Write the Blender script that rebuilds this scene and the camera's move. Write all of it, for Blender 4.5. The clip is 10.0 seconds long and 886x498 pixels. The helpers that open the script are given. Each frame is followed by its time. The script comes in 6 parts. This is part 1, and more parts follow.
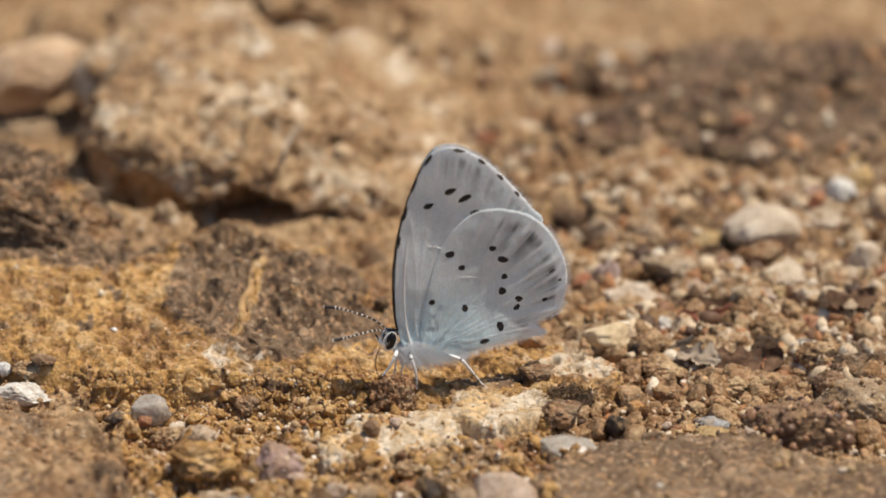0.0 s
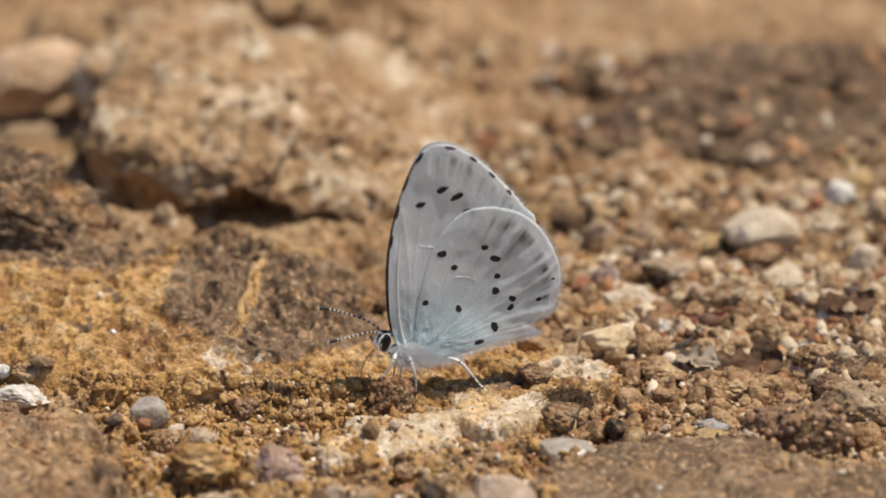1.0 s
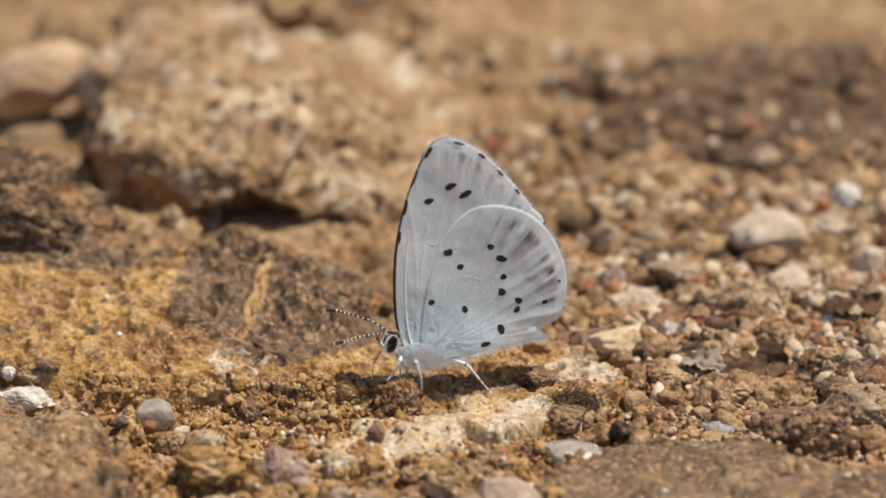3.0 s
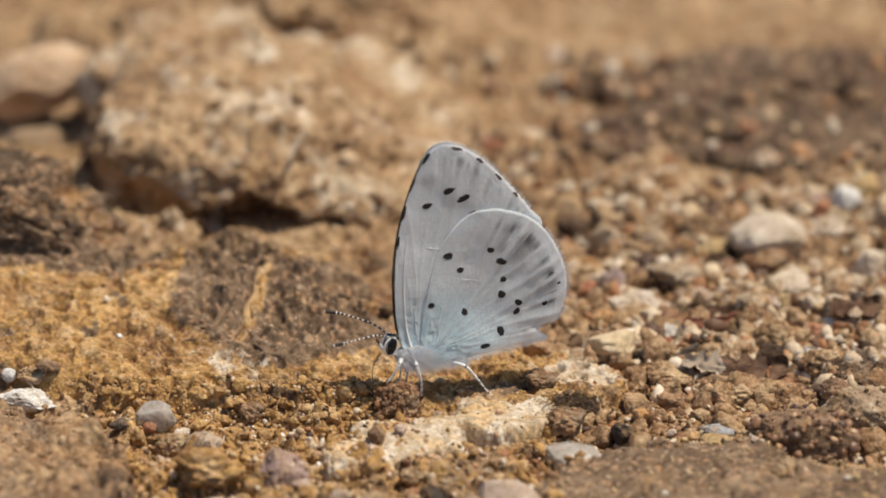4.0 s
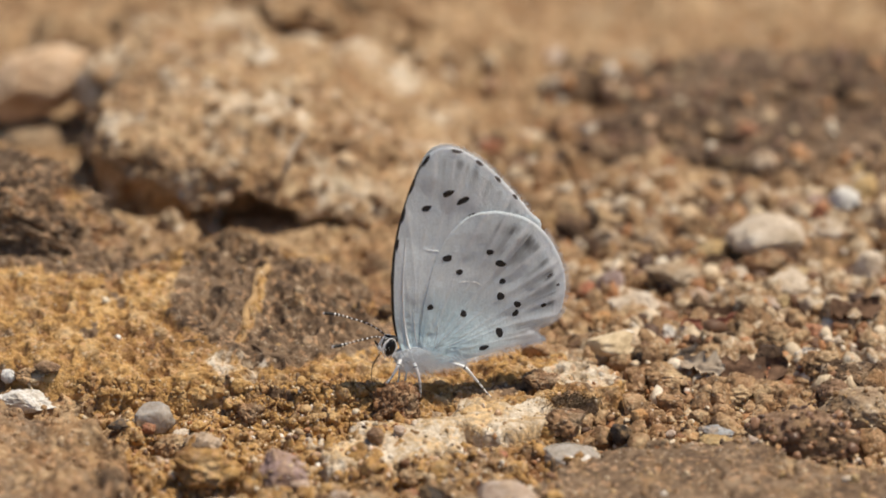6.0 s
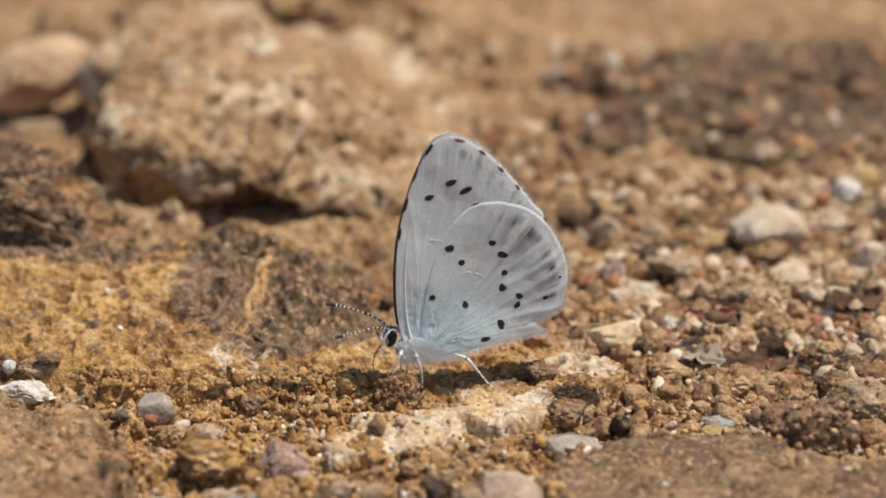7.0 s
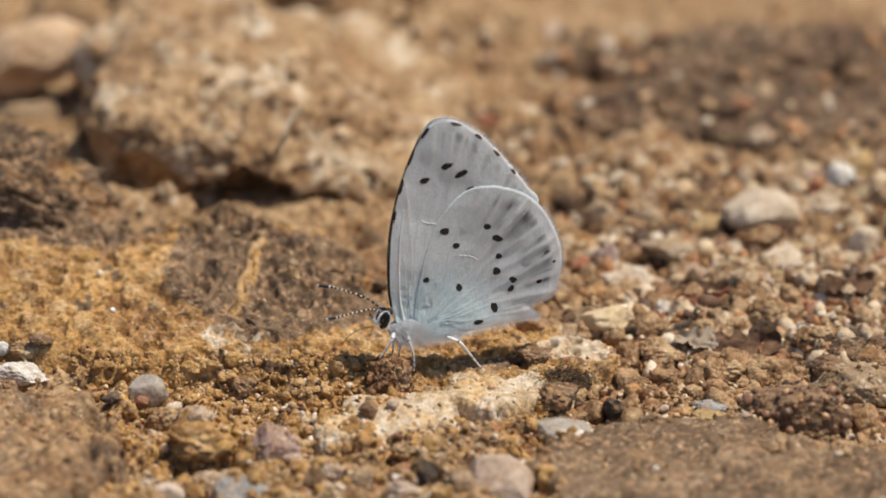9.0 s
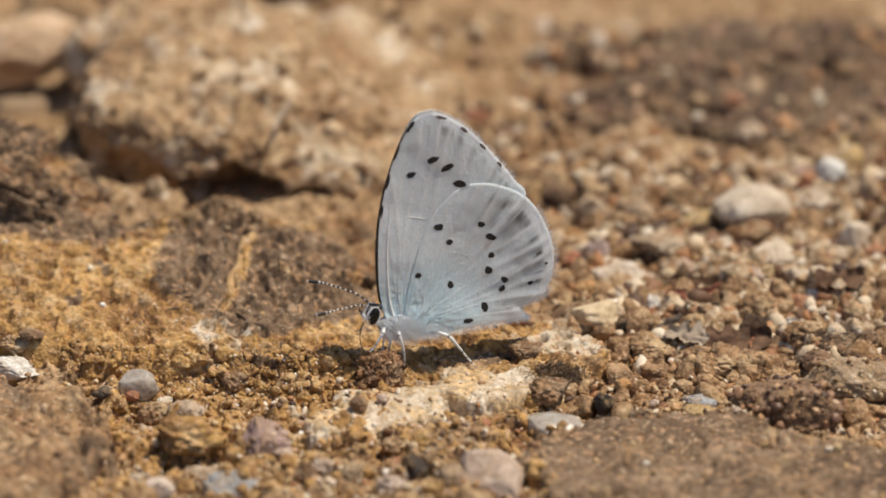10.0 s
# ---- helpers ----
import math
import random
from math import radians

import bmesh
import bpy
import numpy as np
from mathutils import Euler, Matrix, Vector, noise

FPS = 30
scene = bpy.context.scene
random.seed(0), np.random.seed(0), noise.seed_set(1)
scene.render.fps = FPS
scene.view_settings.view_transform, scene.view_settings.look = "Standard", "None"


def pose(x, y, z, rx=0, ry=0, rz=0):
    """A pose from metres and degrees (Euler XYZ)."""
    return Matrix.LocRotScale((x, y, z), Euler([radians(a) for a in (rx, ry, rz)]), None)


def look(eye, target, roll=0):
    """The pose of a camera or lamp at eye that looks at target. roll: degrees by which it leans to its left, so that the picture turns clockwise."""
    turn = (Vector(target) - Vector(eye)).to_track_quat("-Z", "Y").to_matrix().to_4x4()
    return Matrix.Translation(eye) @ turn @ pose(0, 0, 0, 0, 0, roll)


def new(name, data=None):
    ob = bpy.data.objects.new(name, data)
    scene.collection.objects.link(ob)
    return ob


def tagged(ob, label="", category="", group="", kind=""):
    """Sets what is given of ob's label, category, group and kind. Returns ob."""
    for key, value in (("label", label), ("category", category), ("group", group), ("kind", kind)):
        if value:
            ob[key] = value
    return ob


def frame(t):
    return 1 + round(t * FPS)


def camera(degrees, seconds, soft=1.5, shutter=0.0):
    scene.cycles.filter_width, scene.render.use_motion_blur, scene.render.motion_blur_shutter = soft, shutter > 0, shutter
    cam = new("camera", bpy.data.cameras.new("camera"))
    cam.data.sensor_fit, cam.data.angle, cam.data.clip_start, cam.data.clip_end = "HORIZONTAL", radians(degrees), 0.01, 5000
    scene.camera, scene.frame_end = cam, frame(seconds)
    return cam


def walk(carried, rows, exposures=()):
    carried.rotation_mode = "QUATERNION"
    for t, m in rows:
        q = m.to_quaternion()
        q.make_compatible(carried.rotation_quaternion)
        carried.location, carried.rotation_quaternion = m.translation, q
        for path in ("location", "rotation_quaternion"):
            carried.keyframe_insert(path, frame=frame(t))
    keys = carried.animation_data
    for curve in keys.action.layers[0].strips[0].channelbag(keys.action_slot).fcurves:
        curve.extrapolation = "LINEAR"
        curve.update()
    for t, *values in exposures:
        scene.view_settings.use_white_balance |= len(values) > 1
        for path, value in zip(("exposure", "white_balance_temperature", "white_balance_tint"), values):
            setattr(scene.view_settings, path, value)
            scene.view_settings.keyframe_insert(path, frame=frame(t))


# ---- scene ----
MM = 0.001

# ---- camera ----
cam = camera(7.45, 10.0, 1.75, 0.0)
cam.data.dof.use_dof = True
cam.data.dof.focus_distance = 0.499
cam.data.dof.aperture_fstop = 21.5
PATH = [
    (0, pose(-0.000807, -0.448910, 0.220752, 64.9647, 0.0127, -0.1211)),
    (0.5, pose(-0.000018, -0.448725, 0.220942, 64.9504, 0.0414, -0.0559)),
    (1, pose(-0.001226, -0.448977, 0.220298, 65.0350, -0.0440, -0.1546)),
    (1.5, pose(-0.000662, -0.449014, 0.220330, 65.0259, 0.0253, -0.1066)),
    (2, pose(-0.000815, -0.449005, 0.220593, 65.0161, 0.0211, -0.0856)),
    (2.5, pose(-0.000249, -0.448749, 0.220755, 65.0000, -0.0000, 0.0000)),
    (4, pose(-0.000950, -0.449019, 0.220742, 65.0301, -0.0858, -0.0447)),
    (4.5, pose(0.000015, -0.449018, 0.220512, 65.0722, 0.0232, -0.0036)),
    (5, pose(-0.000619, -0.449112, 0.220996, 65.0382, -0.0775, -0.0388)),
    (5.5, pose(-0.001161, -0.449185, 0.220357, 65.1109, -0.1120, -0.0797)),
    (7, pose(-0.000634, -0.449414, 0.220075, 65.0503, -0.0713, -0.0073)),
    (7.5, pose(-0.000373, -0.449348, 0.219970, 65.0035, -0.0943, -0.0037)),
    (8, pose(-0.000004, -0.449706, 0.219998, 65.0038, -0.1682, 0.0037)),
    (8.5, pose(-0.000201, -0.449634, 0.220383, 64.9207, -0.2236, -0.0043)),
    (9, pose(0.000743, -0.449485, 0.220189, 64.8995, -0.2116, 0.1628)),
    (9.5, pose(0.000259, -0.449869, 0.220414, 64.8861, -0.3398, 0.0875)),
    (10, pose(0.000832, -0.449632, 0.219842, 64.8987, -0.2618, 0.1078)),
]
walk(cam, PATH)

# ---- world and sun ----
SUN_DIR = Vector((0.345, 0.05, 0.93)).normalized()
world = bpy.data.worlds.new("sky")
scene.world = world
world.use_nodes = True
sky = world.node_tree.nodes.new("ShaderNodeTexSky")
sky.sky_type = "NISHITA"
sky.sun_disc = False
sky.sun_elevation = math.asin(SUN_DIR.z)
sky.sun_rotation = math.atan2(SUN_DIR.x, SUN_DIR.y)
back = world.node_tree.nodes["Background"]
world.node_tree.links.new(sky.outputs[0], back.inputs[0])
back.inputs[1].default_value = 0.085
sun_data = bpy.data.lights.new("sun", "SUN")
sun_data.energy = 4.2
sun_data.angle = radians(0.6)
sun_data.color = (1.0, 0.905, 0.76)
sun = new("sun", sun_data)
sun.matrix_world = look(SUN_DIR * 3.0, (0, 0, 0))
scene.view_settings.exposure = 0.06


# ---- noise ----
def hash01(i, j, k, seed):
    n = (i.astype(np.int64) * 73856093) ^ (j.astype(np.int64) * 19349663) ^ (k.astype(np.int64) * 83492791) ^ np.int64(seed * 2654435761 % 2147483647)
    n = n & 0x7FFFFFFF
    n = (n ^ (n >> 13)) * 1274126177 & 0x7FFFFFFF
    n = (n ^ (n >> 16)) * 1103515245 & 0x7FFFFFFF
    n = (n ^ (n >> 11)) & 0xFFFFFF
    return n / float(0x1000000)


def vnoise(p, seed=0):
    """Smooth noise from -1 to 1 at the rows of p."""
    f = np.floor(p)
    u = p - f
    u = u * u * u * (u * (u * 6 - 15) + 10)
    f = f.astype(np.int64)
    out = np.zeros(len(p))
    for a in (0, 1):
        wa = u[:, 0] if a else 1 - u[:, 0]
        for b in (0, 1):
            wb = u[:, 1] if b else 1 - u[:, 1]
            for c in (0, 1):
                wc = u[:, 2] if c else 1 - u[:, 2]
                out += wa * wb * wc * hash01(f[:, 0] + a, f[:, 1] + b, f[:, 2] + c, seed)
    return out * 2 - 1


def fbm(p, octaves=4, seed=0, gain=0.5, ridged=False):
    total, amp, norm = np.zeros(len(p)), 1.0, 0.0
    for o in range(octaves):
        n = vnoise(p * (2.03 ** o) + 17.3 * o, seed + o)
        total += amp * (1 - 2 * np.abs(n) if ridged else n)
        norm += amp
        amp *= gain
    return total / norm


def cells2(x, y, size, seed=0):
    """Rounded lumps of that size on the plane, 1 at their tops and 0 between."""
    px, py = x / size, y / size
    fx, fy = np.floor(px).astype(np.int64), np.floor(py).astype(np.int64)
    best = np.full(len(x), 9.0)
    zero = np.zeros_like(fx)
    for a in (-1, 0, 1):
        for b in (-1, 0, 1):
            gx, gy = fx + a, fy + b
            qx = gx + hash01(gx, gy, zero, seed + 1)
            qy = gy + hash01(gx, gy, zero, seed + 2)
            best = np.minimum(best, (px - qx) ** 2 + (py - qy) ** 2)
    return np.clip(1 - best, 0, 1)


def smooth(a, b, v):
    t = np.clip((v - a) / (b - a), 0, 1)
    return t * t * (3 - 2 * t)


def xyz(x, y, z=0.0):
    return np.stack([x, y, np.zeros_like(x) + z], 1)


def spot(x, y, cx, cy, rx, ry, turn=0.0, wobble=0.35, seed=0):
    """1 inside an uneven patch, falling to 0 outside."""
    c, s = math.cos(radians(turn)), math.sin(radians(turn))
    dx, dy = x - cx, y - cy
    u, v = (dx * c + dy * s) / rx, (-dx * s + dy * c) / ry
    r = np.sqrt(u * u + v * v) + wobble * fbm(xyz(x, y) / (0.6 * min(rx, ry)), 4, seed) + 0.3 * wobble * fbm(xyz(x, y) / (0.13 * min(rx, ry)), 3, seed + 500)
    return 1 - smooth(0.75, 1.15, r)


# ---- materials ----
def nodes_of(name):
    m = bpy.data.materials.new(name)
    m.use_nodes = True
    nt = m.node_tree
    bsdf = nt.nodes["Principled BSDF"]
    return m, nt, bsdf


def node(nt, kind, inputs=None, operation="", attribute_name=""):
    n = nt.nodes.new(kind)
    if operation:
        n.operation = operation
    if attribute_name:
        n.attribute_name = attribute_name
    for key, value in (inputs or {}).items():
        if isinstance(value, bpy.types.NodeSocket):
            nt.links.new(value, n.inputs[key])
        else:
            n.inputs[key].default_value = value
    return n


def ramp(nt, fac, stops):
    n = nt.nodes.new("ShaderNodeValToRGB")
    nt.links.new(fac, n.inputs[0])
    while len(n.color_ramp.elements) < len(stops):
        n.color_ramp.elements.new(0.5)
    for e, (at, colour) in zip(n.color_ramp.elements, stops):
        e.position = at
        e.color = (*colour, 1) if isinstance(colour, tuple) else (colour, colour, colour, 1)
    return n.outputs[0]


def mix(nt, fac, a, b, mode="MIX"):
    n = nt.nodes.new("ShaderNodeMix")
    n.data_type, n.blend_type = "RGBA", mode
    for key, value in ((0, fac), (6, a), (7, b)):
        if isinstance(value, bpy.types.NodeSocket):
            nt.links.new(value, n.inputs[key])
        elif key == 0:
            n.inputs[0].default_value = value
        else:
            n.inputs[key].default_value = (*value, 1)
    return n.outputs[2]


def calc(nt, op, a, b=0.0, clamp=False):
    n = nt.nodes.new("ShaderNodeMath")
    n.operation, n.use_clamp = op, clamp
    for key, value in ((0, a), (1, b)):
        if isinstance(value, bpy.types.NodeSocket):
            nt.links.new(value, n.inputs[key])
        else:
            n.inputs[key].default_value = value
    return n.outputs[0]


def soil_material(name):
    """Fused sand and soil: tan earth, with ochre, dark crust, pale and rust zones by the surface's own attributes."""
    m, nt, bsdf = nodes_of(name)
    co = node(nt, "ShaderNodeTexCoord").outputs["Object"]
    broad = node(nt, "ShaderNodeTexNoise", {"Vector": co, "Scale": 130.0, "Detail": 5.0, "Roughness": 0.6}).outputs[0]
    mid = node(nt, "ShaderNodeTexNoise", {"Vector": co, "Scale": 750.0, "Detail": 6.0, "Roughness": 0.65}).outputs[0]
    fine = node(nt, "ShaderNodeTexNoise", {"Vector": co, "Scale": 4200.0, "Detail": 4.0, "Roughness": 0.7}).outputs[0]
    grain = node(nt, "ShaderNodeTexVoronoi", {"Vector": co, "Scale": 2600.0, "Randomness": 1.0})
    small = node(nt, "ShaderNodeTexVoronoi", {"Vector": co, "Scale": 5200.0, "Randomness": 1.0})
    pick = node(nt, "ShaderNodeSeparateColor", {0: grain.outputs["Color"]})
    pick2 = node(nt, "ShaderNodeSeparateColor", {0: small.outputs["Color"]})
    tone = calc(nt, "ADD", calc(nt, "MULTIPLY", broad, 0.45), calc(nt, "MULTIPLY", mid, 0.55))
    tone = calc(nt, "ADD", tone, calc(nt, "MULTIPLY", calc(nt, "SUBTRACT", pick.outputs[0], 0.5), 0.16))
    earth = ramp(nt, tone, [(0.34, (0.11, 0.061, 0.031)), (0.45, (0.275, 0.167, 0.085)), (0.55, (0.425, 0.276, 0.145)), (0.68, (0.58, 0.415, 0.25))])
    ochre = ramp(nt, tone, [(0.34, (0.12, 0.054, 0.022)), (0.44, (0.33, 0.182, 0.062)), (0.55, (0.52, 0.305, 0.108)), (0.69, (0.68, 0.47, 0.24))])
    crust = ramp(nt, tone, [(0.34, (0.048, 0.031, 0.021)), (0.48, (0.155, 0.098, 0.058)), (0.58, (0.235, 0.155, 0.094)), (0.68, (0.345, 0.245, 0.155))])
    pale = ramp(nt, tone, [(0.34, (0.36, 0.24, 0.12)), (0.48, (0.56, 0.44, 0.30)), (0.64, (0.72, 0.62, 0.49))])
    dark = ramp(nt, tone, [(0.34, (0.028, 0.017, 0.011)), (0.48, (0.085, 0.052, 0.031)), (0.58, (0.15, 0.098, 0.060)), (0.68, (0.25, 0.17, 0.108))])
    rust = ramp(nt, tone, [(0.34, (0.10, 0.045, 0.022)), (0.5, (0.25, 0.125, 0.06)), (0.66, (0.36, 0.22, 0.13))])
    base = earth
    for attr, colour in (("ochre", ochre), ("rust", rust)):
        a = node(nt, "ShaderNodeAttribute", attribute_name=attr).outputs["Fac"]
        w = calc(nt, "ADD", a, calc(nt, "MULTIPLY", calc(nt, "SUBTRACT", mid, 0.5), 1.1))
        w = calc(nt, "DIVIDE", calc(nt, "SUBTRACT", w, 0.38), 0.24, True)
        base = mix(nt, w, base, colour)
    for offset, scale, lo, hi, most, tint in ((0.011, 240.0, 0.50, 0.62, 0.55, (0.24, 0.115, 0.046)), (0.023, 430.0, 0.53, 0.66, 0.50, (0.66, 0.49, 0.29)), (0.037, 950.0, 0.54, 0.66, 0.60, (0.085, 0.046, 0.026)), (0.053, 1500.0, 0.58, 0.68, 0.5, (0.58, 0.36, 0.17))):
        moved = node(nt, "ShaderNodeVectorMath", {0: co, 1: (offset, offset * 2, 0.0)}, operation="ADD").outputs[0]
        blot = node(nt, "ShaderNodeTexNoise", {"Vector": moved, "Scale": scale, "Detail": 5.0, "Roughness": 0.62}).outputs[0]
        base = mix(nt, ramp(nt, blot, [(lo, 0.0), (hi, most)]), base, tint)
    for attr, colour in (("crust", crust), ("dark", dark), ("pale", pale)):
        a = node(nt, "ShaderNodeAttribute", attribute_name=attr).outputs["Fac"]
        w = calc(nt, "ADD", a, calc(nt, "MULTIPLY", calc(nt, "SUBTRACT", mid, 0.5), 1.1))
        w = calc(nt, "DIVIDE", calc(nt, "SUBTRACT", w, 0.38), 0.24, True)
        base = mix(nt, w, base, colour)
    base = mix(nt, ramp(nt, pick.outputs[2], [(0.86, 0.0), (0.90, 0.45)]), base, (0.60, 0.35, 0.18))
    base = mix(nt, ramp(nt, pick2.outputs[1], [(0.96, 0.0), (0.975, 0.35)]), base, (0.72, 0.60, 0.44))
    shade = ramp(nt, pick.outputs[1], [(0.0, 0.62), (0.5, 1.0), (0.85, 1.12), (1.0, 1.5)])
    base = mix(nt, 0.34, base, shade, "MULTIPLY")
    shade2 = ramp(nt, pick2.outputs[0], [(0.0, 0.7), (0.6, 1.0), (1.0, 1.3)])
    base = mix(nt, 0.3, base, shade2, "MULTIPLY")
    nt.links.new(base, bsdf.inputs["Base Color"])
    gloss = ramp(nt, pick.outputs[2], [(0.0, 0.95), (0.6, 0.8), (0.9, 0.7), (0.97, 0.3)])
    nt.links.new(gloss, bsdf.inputs["Roughness"])
    bsdf.inputs["Specular IOR Level"].default_value = 0.25
    mud = calc(nt, "SUBTRACT", 1.0, calc(nt, "MULTIPLY", node(nt, "ShaderNodeAttribute", attribute_name="crust").outputs["Fac"], 0.8))
    h = calc(nt, "MULTIPLY", grain.outputs["Distance"], -0.9)
    h = calc(nt, "ADD", h, calc(nt, "MULTIPLY", small.outputs["Distance"], -0.4))
    h = calc(nt, "MULTIPLY", h, mud)
    h = calc(nt, "ADD", h, calc(nt, "MULTIPLY", fine, 0.8))
    h = calc(nt, "ADD", h, calc(nt, "MULTIPLY", mid, 1.2))
    bump = node(nt, "ShaderNodeBump", {"Height": h, "Strength": 0.7, "Distance": 0.00022})
    nt.links.new(bump.outputs[0], bsdf.inputs["Normal"])
    return m


def stone_material(name, dark, main, light, rough=0.75, scale=900.0, vary=0.25, clear=0.0, speck=0.35, dirt=(0.38, 0.24, 0.115), dirty=0.55, relief=0.65):
    """Weathered stone: three tones, veins and speckles, soil caked on in patches; each stone a little lighter or darker."""
    m, nt, bsdf = nodes_of(name)
    co = node(nt, "ShaderNodeTexCoord").outputs["Object"]
    own = node(nt, "ShaderNodeObjectInfo").outputs["Random"]
    step = node(nt, "ShaderNodeCombineXYZ", {0: own, 1: calc(nt, "MULTIPLY", own, 0.37), 2: 0.021}).outputs[0]
    shift = node(nt, "ShaderNodeVectorMath", {0: co, 1: step}, operation="ADD").outputs[0]
    n1 = node(nt, "ShaderNodeTexNoise", {"Vector": shift, "Scale": scale * 0.5, "Detail": 7.0, "Roughness": 0.7, "Distortion": 0.6}).outputs[0]
    n2 = node(nt, "ShaderNodeTexNoise", {"Vector": shift, "Scale": scale * 4.0, "Detail": 4.0, "Roughness": 0.7}).outputs[0]
    v = node(nt, "ShaderNodeTexVoronoi", {"Vector": shift, "Scale": 3000.0})
    pick = node(nt, "ShaderNodeSeparateColor", {0: v.outputs["Color"]})
    tone = calc(nt, "ADD", calc(nt, "MULTIPLY", n1, 0.65), calc(nt, "MULTIPLY", n2, 0.35))
    tone = calc(nt, "ADD", tone, calc(nt, "MULTIPLY", calc(nt, "SUBTRACT", own, 0.5), vary * 0.35))
    base = ramp(nt, tone, [(0.37, dark), (0.5, main), (0.62, light)])
    shade = ramp(nt, pick.outputs[0], [(0.0, 0.55), (0.45, 1.0), (0.9, 1.1), (1.0, 1.5)])
    base = mix(nt, speck, base, shade, "MULTIPLY")
    soil = node(nt, "ShaderNodeTexNoise", {"Vector": shift, "Scale": scale * 0.8, "Detail": 7.0, "Roughness": 0.75}).outputs[0]
    cake = ramp(nt, soil, [(0.47, 0.0), (0.57, dirty)])
    grit = mix(nt, 0.8, dirt, ramp(nt, pick.outputs[1], [(0.0, 0.45), (0.5, 1.0), (1.0, 1.6)]), "MULTIPLY")
    base = mix(nt, cake, base, grit)
    nt.links.new(base, bsdf.inputs["Base Color"])
    nt.links.new(calc(nt, "ADD", calc(nt, "MULTIPLY", cake, 0.9 - rough), rough), bsdf.inputs["Roughness"])
    bsdf.inputs["Specular IOR Level"].default_value = 0.35
    if clear:
        bsdf.inputs["Transmission Weight"].default_value = clear
        bsdf.inputs["IOR"].default_value = 1.45
    h = calc(nt, "ADD", calc(nt, "MULTIPLY", n2, 1.0), calc(nt, "MULTIPLY", v.outputs["Distance"], -0.6))
    h = calc(nt, "ADD", h, calc(nt, "MULTIPLY", n1, 1.5))
    h = calc(nt, "ADD", h, calc(nt, "MULTIPLY", cake, 0.8))
    bump = node(nt, "ShaderNodeBump", {"Height": h, "Strength": relief, "Distance": 0.00028})
    nt.links.new(bump.outputs[0], bsdf.inputs["Normal"])
    return m


def grain_material(name, stops, rough=0.55):
    """Loose grains, each with a tone of its own."""
    m, nt, bsdf = nodes_of(name)
    isl = node(nt, "ShaderNodeNewGeometry").outputs["Random Per Island"]
    co = node(nt, "ShaderNodeTexCoord").outputs["Object"]
    n = node(nt, "ShaderNodeTexNoise", {"Vector": co, "Scale": 5000.0, "Detail": 3.0}).outputs[0]
    base = ramp(nt, isl, stops)
    base = mix(nt, 0.6, base, ramp(nt, n, [(0.3, 0.6), (0.7, 1.25)]), "MULTIPLY")
    nt.links.new(base, bsdf.inputs["Base Color"])
    bsdf.inputs["Roughness"].default_value = rough
    bump = node(nt, "ShaderNodeBump", {"Height": n, "Strength": 0.5, "Distance": 0.00008})
    nt.links.new(bump.outputs[0], bsdf.inputs["Normal"])
    return m


def plain_material(name, a, b, rough=0.6, scale=2500.0, sheen=0.0, spec=0.4):
    m, nt, bsdf = nodes_of(name)
    co = node(nt, "ShaderNodeTexCoord").outputs["Object"]
    n = node(nt, "ShaderNodeTexNoise", {"Vector": co, "Scale": scale, "Detail": 5.0, "Roughness": 0.65}).outputs[0]
    nt.links.new(ramp(nt, n, [(0.35, a), (0.65, b)]), bsdf.inputs["Base Color"])
    bsdf.inputs["Roughness"].default_value = rough
    bsdf.inputs["Sheen Weight"].default_value = sheen
    bsdf.inputs["Specular IOR Level"].default_value = spec
    bump = node(nt, "ShaderNodeBump", {"Height": n, "Strength": 0.4, "Distance": 0.00005})
    nt.links.new(bump.outputs[0], bsdf.inputs["Normal"])
    return m


